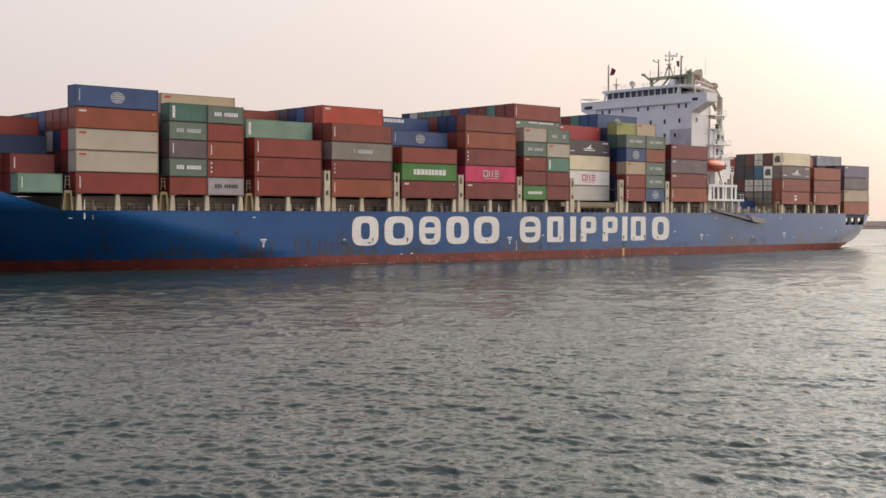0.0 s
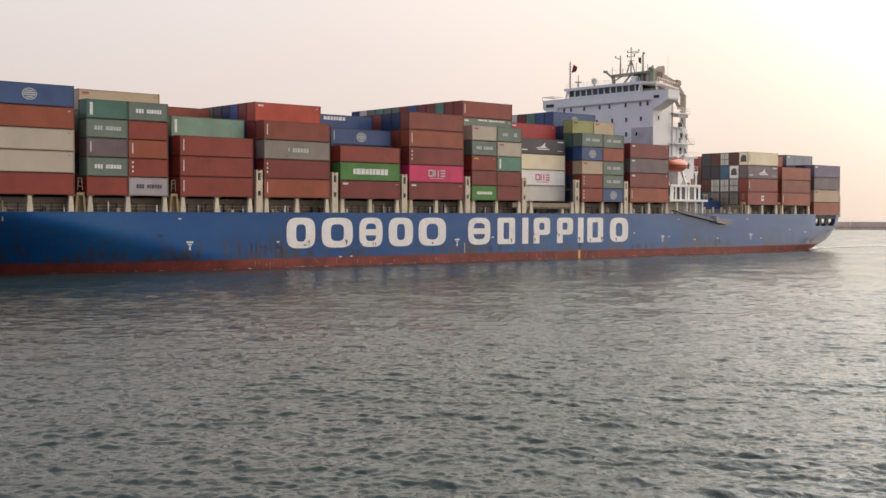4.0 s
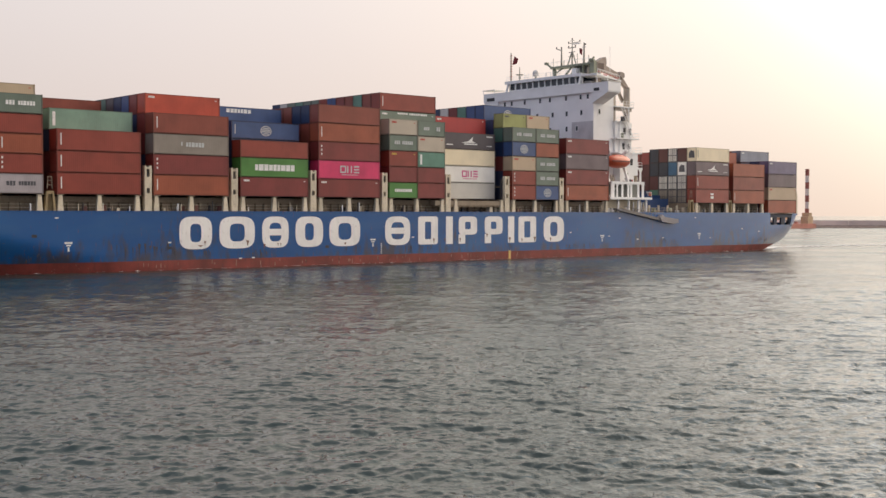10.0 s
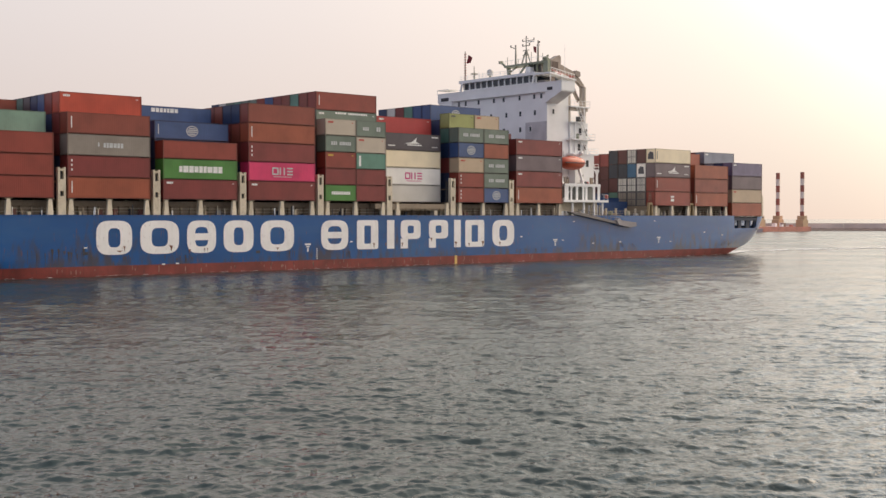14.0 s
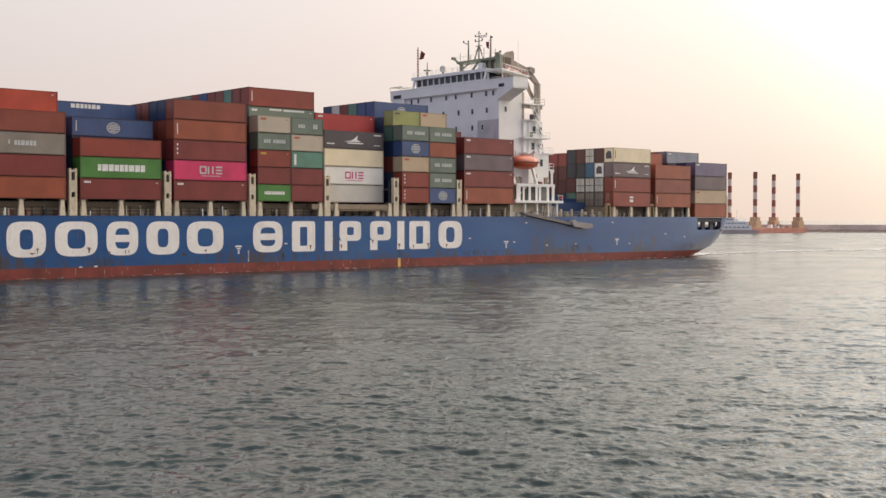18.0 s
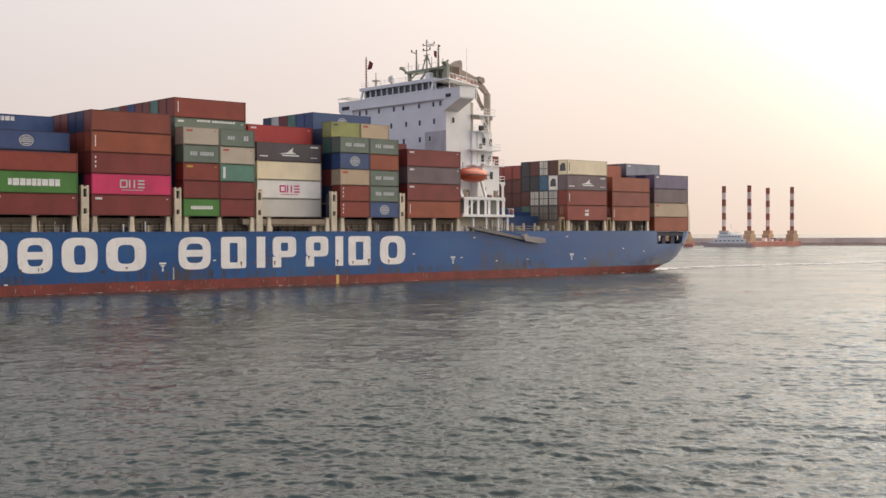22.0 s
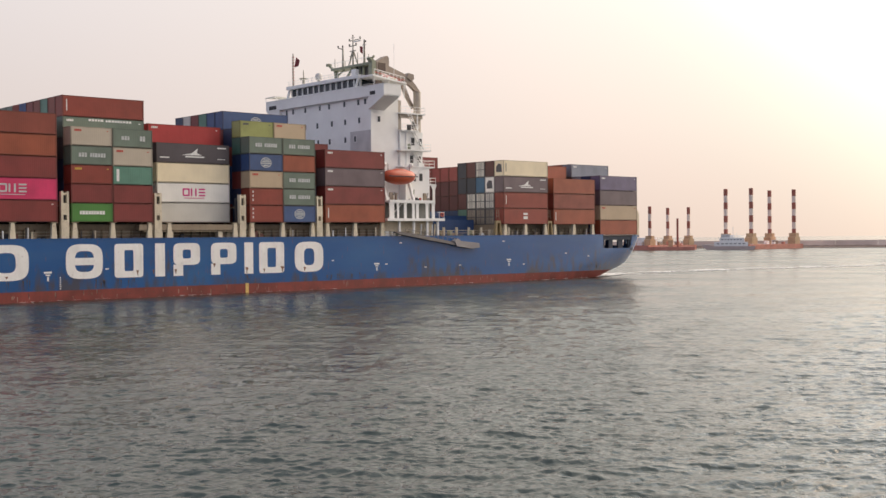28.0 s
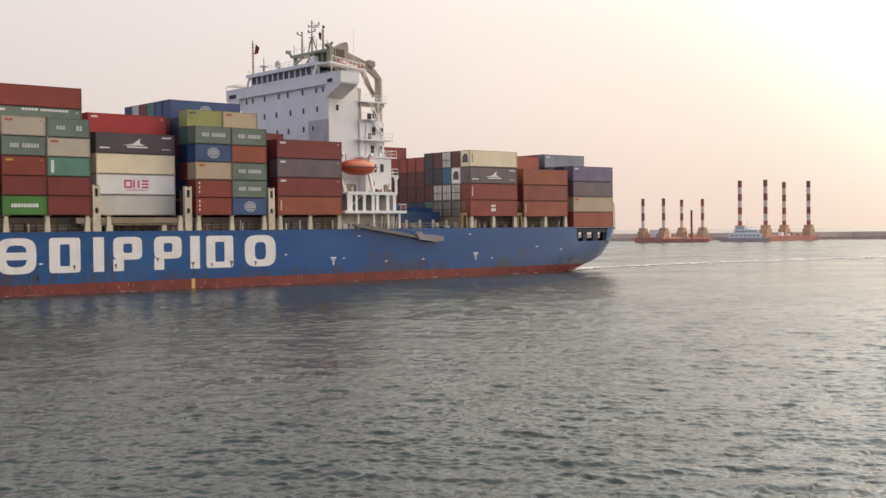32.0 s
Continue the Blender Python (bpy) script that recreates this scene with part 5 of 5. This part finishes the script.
# the tall uptake abaft the house with its ladders and galleries
up = part("uptake", bars(((81.0, 6.0, ZC + 15.9), (81.0, 6.0, ZC + 23.0), 0.66, 14)), UPTAKE, ship, "buff upright uptake pipe with galleries")
part("uptake_cap", bars(((81.0, 6.0, ZC + 23.0), (81.0, 6.0, ZC + 23.3), 0.74, 14, 0.6)), CRANE, up)
part("gallery_pillar", boxes((76.05, 76.75, 5.3, 6.2, ZC + 15.95, ZC + 21.3)), UPTAKE, ship)
part("gallery_beam", boxes((76.3, 81.4, 5.0, 5.5, ZC + 18.3, ZC + 18.95)), UPTAKE, ship)
part("casing", boxes((76.1, 81.15, 4.8, 11.8, ZC + 9.8, ZC + 15.95)), WHITE, ship, "white engine casing")


rr2 = random.Random(21)


def gallery(x0, x1, y0, y1, z, rail=True):
    g = part("gallery", boxes((x0, x1, y0, y1, z - 0.22, z)), WHITE, ship, "white steel gallery with railings")
    if rail:
        n = max(2, int((x1 - x0) / 1.1))
        bm = bmesh.new()
        for k in range(n + 1):
            x = x0 + 0.05 + k * (x1 - x0 - 0.1) / n
            bm_bar(bm, (x, y0 + 0.05, z), (x, y0 + 0.05, z + 1.05), 0.035, 5)
        for h in (0.5, 1.05):
            bm_bar(bm, (x0, y0 + 0.05, z + h), (x1, y0 + 0.05, z + h), 0.035, 5)
            bm_bar(bm, (x1 - 0.05, y0, z + h), (x1 - 0.05, y1, z + h), 0.035, 5)
        part("railing", bm, WHITE, g)
    return g


for x0, x1, y0, z in ((75.3, 82.1, 3.6, 12.75), (75.3, 82.6, 3.2, 9.85), (76.05, 81.7, 4.6, 19.2), (76.1, 80.0, 4.3, 16.15), (78.4, 83.2, 3.6, 6.85)):
    gallery(x0, x1, y0, 8.0, ZC + z)
for x0, z0, x1, z1 in ((80.9, 9.85, 78.4, 12.75), (80.9, 12.75, 78.6, 16.0), (79.5, 16.0, 77.8, 18.95)):
    st = bmesh.new()
    for y in (4.0, 4.7):
        bm_bar(st, (x0, y, ZC + z0), (x1, y, ZC + z1), 0.09, 6)
    lad = part("stair", st, WHITE, ship, "white steel outside stair")
    for k in range(1, 10):
        u = k / 10
        part("stair_tread", boxes((x0 + (x1 - x0) * u - 0.14, x0 + (x1 - x0) * u + 0.14, 4.0, 4.7, ZC + z0 + (z1 - z0) * u - 0.02, ZC + z0 + (z1 - z0) * u + 0.02)), WHITE, lad)
for x, z0, z1 in ((79.6, 16.0, 19.0), (80.6, 6.7, 9.9), (76.2, 6.7, 9.9)):
    part("stanchion", bars(((x, 4.3, ZC + z0), (x, 4.3, ZC + z1), 0.12, 8)), WHITE, ship)
for x, z in ((78.6, 11.3), (80.3, 11.2), (78.9, 14.4), (80.6, 14.3), (79.0, 17.2), (78.0, 8.0), (79.5, 8.1)):
    part("door" if z < 12 else "porthole", boxes((x - 0.33, x + 0.33, 4.70 if z > 9.9 else 3.32, 4.79 if z > 9.9 else 3.39, ZC + z - 0.8, ZC + z + 0.5)), DARK, ship)

for x, y, z0, z1 in ((77.35, 4.7, 9.9, 15.9), (81.8, 6.9, 16.2, 21.0)):
    part("pipe", bars(((x, y, ZC + z0), (x, y, ZC + z1), 0.11, 8)), WHITE, house)
for x, z in ((77.6, 12.75), (79.8, 9.85), (77.6, 16.15), (79.4, 6.85), (80.3, 6.85)):
    w = rr2.uniform(0.3, 0.7)
    part("locker", boxes((x - w / 2, x + w / 2, 4.0, 4.4, ZC + z, ZC + z + rr2.uniform(0.6, 1.2))), rr2.choice([IVORY, DARK, GREENISH, WHITE]), house)
for x, y, z in ((81.6, 0.25, 1.4),):
    bm = bmesh.new()
    bm_ring(bm, [(x + u, ZC + z + v) for u, v in oval(0.38, 0.38, 2, 16)], [(x + u, ZC + z + v) for u, v in oval(0.22, 0.22, 2, 16)], y - 0.08, y)
    part("lifebuoy", bm, ORANGE_GRP, house)
for x0, z0, x1, z1 in ((76.3, 6.75, 79.0, 9.9), (71.2, 0.75, 74.5, 3.5)):
    part("ladder", bars(((x0, 2.2, ZC + z0), (x1, 2.2, ZC + z1), 0.1, 6)), WHITE, house)
for k in range(22):
    x, y, h = rr2.uniform(70.6, 80.6), rr2.uniform(1.3, 3.0), rr2.choice([0.3, 0.5, 0.7, 1.0, 1.5])
    w = rr2.uniform(0.12, 0.55)
    bm = boxes((x, x + w, y, y + 0.4, ZC + 3.62, ZC + 3.62 + h)) if k % 3 else bars(((x, y, ZC + 3.62), (x + rr2.uniform(-0.4, 0.8), y, ZC + 4.2 + h), 0.09, 6))
    part("deck_gear", bm, rr2.choice([IVORY, DARK, GREENISH, BUFF, MARK_RED, WHITE, GREY_SIDE, CRANE]), house)
for x in (78.5, 80.75, 82.85):
    bm = bmesh.new()
    bm_prism(bm, [(x - 0.2, ZC + 3.6), (x + 0.2, ZC + 3.6), (x + 0.2, ZC + 5.9), (x + 0.6, ZC + 6.63), (x - 0.6, ZC + 6.63), (x - 0.2, ZC + 5.9)], "y", 3.7, 3.95)
    part("gallery_bracket", bm, WHITE, house)

# boat deck: slab, framed screen with tall openings, feet
slab = part("boat_deck", boxes((69.4, 82.2, 0.2, 6.0, ZC + 0.3, ZC + 0.75)), WHITE, ship, "white boat deck with framed screen")
part("screen_rail", boxes((70.4, 80.5, 0.8, 1.1, ZC + 3.35, ZC + 3.85)), WHITE, slab)
for x0, x1 in ((70.4, 71.46), (72.05, 72.5), (73.6, 74.15), (75.41, 75.95), (76.3, 76.85), (78.47, 79.05), (79.84, 80.5)):
    bm = bmesh.new()
    bm_prism(bm, [(x0, ZC + 0.75), (x1, ZC + 0.75), (x1, ZC + 3.1), (x1 + 0.2, ZC + 3.36), (x0 - 0.2, ZC + 3.36), (x0, ZC + 3.1)], "y", 0.9, 1.02)
    part("screen_post", bm, WHITE, slab)
# dark sheet added before the white wall to paint the shade behind the screen
part("screen_back", boxes((70.5, 81.4, 3.15, 3.3, ZC + 0.75, ZC + 3.4)), paint("shaded_grey_green", (0.14, 0.15, 0.14), 0.6, 0.4), slab)
part("screen_roof", boxes((70.4, 80.5, 1.1, 5.2, ZC + 3.5, ZC + 3.62)), WHITE, slab)
for x in (72.4, 75.6, 78.6, 81.0):
    part("deck_leg", boxes((x - 0.17, x + 0.17, 0.6, 0.9, 7.1, ZC + 0.3)), WHITE, slab)
bm = bmesh.new()
for x in (81.0, 82.1):
    bm_bar(bm, (x, 0.3, ZC + 0.75), (x, 0.3, ZC + 1.8), 0.04, 5)
bm_bar(bm, (80.5, 0.3, ZC + 1.8), (82.2, 0.3, ZC + 1.8), 0.04, 5)
part("railing", bm, WHITE, slab)
part("lower_wall", boxes((69.8, 81.5, 2.6, 3.3, 7.1, ZC + 0.3)), IVORY, ship)
for k in range(7):
    x = 77.6 + 0.62 * k
    part("hose_rack", bars(((x, 1.4, 7.2), (x + 0.25, 1.4, ZC - 0.2), 0.14, 8)), IVORY if k % 2 else WHITE, ship)
for k in range(40):
    x = rr.uniform(69.5, 95)
    part("deck_fitting", boxes((x, x + rr.uniform(0.2, 0.9), 1.6, 2.4, 7.1, 8.2 + rr.uniform(0, 1.3))), rr.choice([IVORY, DARK, WHITE, BUFF, GREENISH, DARK]), ship)
part("stores_cover", boxes((85.0, 93.5, 5.0, 16.0, 7.1, ZC + 0.6)), paint("blue_cover", (0.02, 0.06, 0.17), 0.6, 0.5), ship, "blue machinery cover")
part("stores_cover", boxes((88.5, 94.5, 8.0, 20.0, ZC + 0.6, ZC + 1.4)), paint("blue_cover", (0.02, 0.06, 0.17), 0.6, 0.5), ship, "blue machinery cover")
for x in (83.5, 86.5, 89.5, 92.5):
    part("vent_head", bars(((x, 2.0, 7.1), (x, 2.0, ZC - 0.8), 0.22, 8)), IVORY, ship)

# accommodation ladder stowed along the side
GREY_AL = paint("grey_aluminium", (0.20, 0.18, 0.17), 0.5, 0.5)
bm = bmesh.new()
bm_prism(bm, [(70.2, 9.1), (72.0, 9.2), (84.0, 7.25), (86.4, 6.85), (86.4, 6.4), (84.0, 6.75), (71.5, 8.7)], "y", -0.75, -0.05)
lad = part("gangway", bm, GREY_AL, ship, "grey stowed accommodation ladder")
bm = bmesh.new()
for k in range(12):
    x = 72.5 + k * 1.05
    bm_bar(bm, (x, -0.7, 9.0 - (x - 72) * 0.15), (x, -0.7, 9.7 - (x - 72) * 0.15), 0.035, 5)
bm_bar(bm, (72.5, -0.7, 9.65), (84.2, -0.7, 7.9), 0.035, 5)
part("gangway_rail", bm, GREY_AL, lad)
bm = bmesh.new()
bm_prism(bm, [(83.4, 7.5), (84.2, 7.95), (85.0, 7.5), (89.3, 7.1), (89.4, 6.3), (87.5, 6.15), (84.0, 6.6)], "y", -0.95, -0.02)
part("gangway_platform", bm, paint("pale_aluminium", (0.30, 0.28, 0.28), 0.5, 0.6), lad)

# lifeboat in its davits
boat = tagged(new("lifeboat"), "orange enclosed lifeboat hanging in white davits", "lifeboat")
bm = bmesh.new()
secs = []
for k in range(13):
    u = -1 + k / 6
    w = (1 - abs(u) ** 2.6) ** 0.5 if abs(u) < 1 else 0.02
    sec = []
    for j in range(16):
        a = 2 * math.pi * j / 16
        sec.append(bm.verts.new((3.5 * u, max(0.03, 1.3 * w) * math.cos(a), 1.28 * max(0.05, w) * math.sin(a) + 0.22 * u * u)))
    secs.append(sec)
for p_, q_ in zip(secs, secs[1:]):
    for j in range(16):
        bm.faces.new((p_[j], p_[(j + 1) % 16], q_[(j + 1) % 16], q_[j]))
bm.faces.new(secs[0][::-1])
bm.faces.new(secs[-1])
part("boat_hull", bm, ORANGE_GRP, boat, "", True)
bm = bmesh.new()
bm_ball(bm, (0.2, 0, 0.95), 1.9, 0.75, 0.5)
part("canopy", bm, ORANGE_GRP, boat, "", True)
part("rubbing_strake", boxes((-3.1, 3.1, -1.36, -1.24, 0.0, 0.14)), DARK, boat)
aboard(boat, Matrix.Translation((73.1, 1.6, ZC + 7.75)))
for x in (70.1, 76.0):
    bm = bmesh.new()
    bm_prism(bm, [(1.0, ZC + 3.8), (1.5, ZC + 3.8), (3.6, ZC + 9.2), (1.6, ZC + 10.2), (1.4, ZC + 9.8), (2.9, ZC + 8.9)], "x", x - 0.18, x + 0.18)
    part("davit", bm, WHITE, ship, "white lifeboat davit")
    part("davit_fall", bars(((x + (0.6 if x < 72 else -0.6), 1.6, ZC + 10.0), (x + (0.6 if x < 72 else -0.6), 1.6, ZC + 8.7), 0.05, 5)), DARK, ship)

# ---------------------------------------------------------------- foam along the waterline and in the wake
FOAM = plain("sea_foam", (0.92, 0.92, 0.90), 0.7)
bm = bmesh.new()
rf = random.Random(8)


def foam_fleck(x, y, w, d):
    n_ = 7
    ring = []
    for k in range(n_):
        a = 2 * math.pi * k / n_
        q = rf.uniform(0.55, 1.0)
        ring.append(bm.verts.new((x + w * q * math.cos(a), y + d * q * math.sin(a), 0.085 + rf.uniform(0, 0.04))))
    bm.faces.new(ring)


for k in range(520):                              # close under the counter
    u = rf.random() ** 1.4
    foam_fleck(124.3 + 14 * u, 2.0 + 6.0 * u + rf.uniform(-0.6, 1.0 + 2 * u), rf.uniform(0.3, 1.5), rf.uniform(0.15, 0.6))
for k in range(2300):                              # the long bright slick left astern, painted on as white flecks
    u = rf.random()
    x = 131 + 150 * u
    y = 10.0 + 0.6 * math.sin(x * 0.05) - max(0.0, x - 172) * 0.15
    if math.sin(x * 0.37) + math.sin(x * 0.83 + 1) < -0.9:
        continue
    foam_fleck(x, y + rf.gauss(0, 1.3 + 1.8 * u), rf.uniform(0.4, 1.8), rf.uniform(0.12, 0.45))
for k in range(260):
    u = rf.random()
    foam_fleck(140 + 200 * u, 4.0 + 12 * u + rf.gauss(0, 3 + 9 * u), rf.uniform(0.3, 1.4), rf.uniform(0.08, 0.25))
for k in range(120):                              # flecks along the side
    x = rf.uniform(-60, 120)
    foam_fleck(x, side_in(x, 0.1) - abs(rf.gauss(0, 0.5)) - 0.1, rf.uniform(0.15, 0.8), rf.uniform(0.04, 0.14))
foam = mesh_of("wake_foam", bm, FOAM)
aboard(tagged(new("wake_foam", foam), "white foam flecks along the hull and in the wake", "foam", kind="stuff"))

# ---------------------------------------------------------------- far side of the harbour


def polar(az, r, z=0.0):
    return (r * math.sin(radians(az)), r * math.cos(radians(az)), z)


ROCK = plain("breakwater_rock", (0.24, 0.18, 0.15), 0.9, 0, 0.3, 0.6)
# concrete lightened well past its own tone: sea haze put into the colour
CONC = plain("breakwater_concrete", (0.84, 0.68, 0.58), 0.85, 0, 0.2, 0.05)
p0, p1 = Vector(polar(30, 868)), Vector(polar(86, 820))
along = (p1 - p0).normalized()
back = Vector((along.y, -along.x, 0))
if back.dot(p0) < 0:
    back = -back
rngw = random.Random(2)
bm = bmesh.new()
length = (p1 - p0).length
prev = None
k = 0
while k * 3 < length:
    q = p0 + along * (k * 3)
    sec = [(0, -1.0), (rngw.uniform(0.5, 1.5), 0.3), (rngw.uniform(2.0, 3.4), rngw.uniform(0.5, 1.1)), (5.5, rngw.uniform(1.1, 1.7)), (9.0, 1.6)]
    cur = [bm.verts.new(q + back * u + Vector((0, 0, h))) for u, h in sec]
    if prev:
        for a, b_ in zip(range(4), range(1, 5)):
            bm.faces.new((prev[a], cur[a], cur[b_], prev[b_]))
    prev = cur
    k += 1
breakwater = new("breakwater")
tagged(breakwater, "long low breakwater of dark rock with a pale concrete wall", "breakwater", kind="structure")
part("rock_slope", bm, ROCK, breakwater)
k = 0
while k * 24 < length:
    a = p0 + along * (k * 24 + 0.1) + back * 6.5
    bm = bmesh.new()
    mt = Matrix.Translation(a) @ Matrix.Rotation(math.atan2(along.y, along.x), 4, "Z")
    top = 4.45 + rngw.uniform(-0.08, 0.08)
    bm_box(bm, 0, 23.8, 0.0, 3.0, 0.8, top, mt)
    part("wall_block", bm, CONC, breakwater)
    k += 1

# barge red, leg bands and jack buff are lightened to paint in distance haze
HAZE_RED = paint("barge_red", (0.56, 0.23, 0.17), 0.6, 0.6, 0.3)
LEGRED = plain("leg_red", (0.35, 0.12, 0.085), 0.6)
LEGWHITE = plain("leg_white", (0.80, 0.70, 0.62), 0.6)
JACK = paint("jack_house_buff", (0.54, 0.37, 0.22), 0.6, 0.6, 0.4)


def jack_up(legs, width, top, bands, house=None, label="", rad_=1.15, jack=(1.95, 2.6, 8.9)):
    """A jack-up barge: legs as (azimuth, range), near pair first."""
    ps = [Vector(polar(a, r)) for a, r in legs]
    base = new("jack_up_barge")
    tagged(base, label, "barge", "jack-up barges off the breakwater")
    c = sum(ps, Vector()) / len(ps)
    base.location = c
    near, far = (ps[0] + ps[1]) / 2, (ps[2] + ps[3]) / 2
    ax = (far - near).normalized()
    sx = Vector((ax.y, -ax.x, 0))
    half = (far - near).length / 2 + 5
    w = (ps[1] - ps[0]).length / 2 + width
    bm = bmesh.new()
    rot = Matrix((sx, ax, Vector((0, 0, 1)))).transposed().to_4x4()
    for z0, z1, k in ((-1.0, 2.7, 0.0),):
        bm_box(bm, -w, w, -half, half, z0, z1, rot)
    part("barge_hull", bm, HAZE_RED, base, "faded red barge hull")
    for p in ps:
        o = p - c
        leg = bmesh.new()
        seg = top / bands
        for j in range(bands):
            red = (bands - 1 - j) % 2 == 0
            s_ = bmesh.new()
            bm_bar(s_, o + Vector((0, 0, j * seg - (1 if j == 0 else 0))), o + Vector((0, 0, (j + 1) * seg)), rad_, 12)
            if j == 0:
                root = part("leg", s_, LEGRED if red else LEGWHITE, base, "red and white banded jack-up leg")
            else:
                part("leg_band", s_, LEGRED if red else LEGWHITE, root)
        leg.free()
        jb = bmesh.new()
        a, z0, z1 = jack
        bm_prism(jb, [(o.x - a * 1.35, z0), (o.x + a * 1.35, z0), (o.x + a * 1.35, z0 + (z1 - z0) * 0.62), (o.x + a * 0.75, z0 + (z1 - z0) * 0.66), (o.x + a * 0.75, z1), (o.x - a * 0.75, z1), (o.x - a * 0.75, z0 + (z1 - z0) * 0.66), (o.x - a * 1.35, z0 + (z1 - z0) * 0.62)], "y", o.y - a * 1.2, o.y + a * 1.2)
        part("jack_house", jb, JACK, base)
    rb = random.Random(int(width * 10))
    for k in range(12):                          # deck boxes, winches and stores
        u, v, h = rb.uniform(-w + 1, w - 2), rb.uniform(-half + 1, half - 3), rb.uniform(0.6, 2.4)
        bm = bmesh.new()
        bm_box(bm, u, u + rb.uniform(0.8, 2.5), v, v + rb.uniform(1, 3), 2.7, 2.7 + h, rot)
        part("deck_stores", bm, rb.choice([HAZE_RED, JACK, BUFF, WHITE]), base)
    bm = bmesh.new()
    bm_box(bm, -w, w, -half, -half + 0.08, 3.6, 3.72, rot)
    bm_box(bm, -w, -w + 0.08, -half, half, 3.6, 3.72, rot)
    for k in range(16):
        v = -half + 2 * half * k / 15
        bm_box(bm, -w, -w + 0.1, v - 0.05, v + 0.05, 2.7, 3.7, rot)
    part("barge_rail", bm, JACK, base)
    if house:
        for (u0, u1, v0, v1, z0, z1) in house:
            bm = bmesh.new()
            bm_box(bm, u0, u1, v0, v1, z0, z1, rot)
            part("deckhouse", bm, WHITE, base, "white deckhouse")
    return base


jack_up([(54.97, 690), (56.12, 684), (56.95, 725), (58.03, 716)], 3.5, 34.0, 9,
        [(-6, 3, -30, -10, 2.7, 6.2), (-4, 1, -26, -16, 6.2, 8.0)], "red jack-up barge with four banded legs")
jack_up([(50.50, 672), (51.46, 667), (52.30, 705), (53.26, 697)], 3.0, 24.2, 6, [(-3, 4, -18, -8, 2.7, 7.0)],
        "smaller red jack-up barge with four banded legs", 0.95, (1.75, 2.6, 7.9))
# low pontoon with its spud between the barges
pont = tagged(new("work_pontoon"), "low red work pontoon with an upright steel spud", "pontoon")
pont.location = polar(52.75, 660)
mt = Matrix.Rotation(-radians(52.75), 4, "Z")
bm = bmesh.new()
bm_box(bm, -16, 9, -5, 5, -0.8, 2.0, mt)
part("pontoon_hull", bm, HAZE_RED, pont)
part("spud", bars(((0, 0, 2.0), (0, 0, 17.4), 0.6, 10)), LEGRED, pont)
bm = bmesh.new()
bm_box(bm, -5, -2.5, -2, 2, 2.0, 5.5, mt)
part("pontoon_cabin", bm, JACK, pont)
tug = tagged(new("work_boat"), "small grey work boat moored beside the barge", "boat")
tug.location = polar(55.2, 672)
mt = Matrix.Rotation(-radians(55.2), 4, "Z")
bm = bmesh.new()
bm_prism(bm, [(-15, 1.6), (-13, 0.0), (-12, -0.8), (12, -0.8), (13, 1.9), (-9, 1.9), (-12, 2.8), (-15.5, 2.9)], "y", -3, 3)
bmesh.ops.transform(bm, matrix=mt, verts=bm.verts)
part("boat_hull", bm, paint("grey_boat", (0.52, 0.43, 0.40), 0.5, 0.4), tug)
for name_, dims in (("boat_cabin", (-9, 9, -2.4, 2.4, 1.9, 4.3)), ("boat_deckhouse", (-6, 7, -2.0, 2.0, 4.3, 6.5)), ("boat_bridge", (-5.2, -0.5, -1.8, 1.8, 6.5, 8.4))):
    bm = bmesh.new()
    bm_box(bm, *dims, mt)
    part(name_, bm, WHITE, tug)
for u0, u1, v, z0, z1 in ((-8, 8, -2.43, 3.1, 3.5), (-5.4, 6, -2.03, 5.3, 5.7), (-4.9, -0.8, -1.83, 7.3, 7.8)):
    for k in range(7):
        w = (u1 - u0) / 7
        bm = bmesh.new()
        bm_box(bm, u0 + k * w + 0.2 * w, u0 + k * w + 0.8 * w, v, v + 0.05, z0, z1, mt)
        part("boat_window", bm, GLASS, tug)
part("boat_mast", bars(((2, 0, 6.5), (2, 0, 12.5), 0.14, 6)), WHITE, tug)
part("boat_mast", bars(((5.5, 0, 6.5), (5.5, 0, 9.5), 0.1, 6)), WHITE, tug)
bm = bmesh.new()
bm_box(bm, -14, 12, -3.1, -3.0, 2.9, 3.05, mt)
part("boat_rail", bm, WHITE, tug)


# ---------------------------------------------------------------- the ship under way
def course(t):
    u = t / 16 - 1
    return pose(SX(t), 153.97 + 0.626 * u, 0, 0, 0, math.degrees(-0.002535 * u + 0.001899 * u * u))


def SX(t):
    return 137.48 - 2.904388 * t - 8.66579e-3 * t ** 2 + 4.41900e-4 * t ** 3 - 5.75172e-6 * t ** 4


def motions():
    drift = Vector((-0.30, -0.34, 0))
    walk(water, [(t, Matrix.Translation(drift * t)) for t in (0, 8, 16, 24, 32)])
    times = [0, 4, 8, 12, 16, 20, 24, 28, 32]
    path = [(t, course(t)) for t in times]
    walk(ship, path)
    for ob, m in ABOARD:
        walk(ob, [(t, c @ m) for t, c in path])


motions()
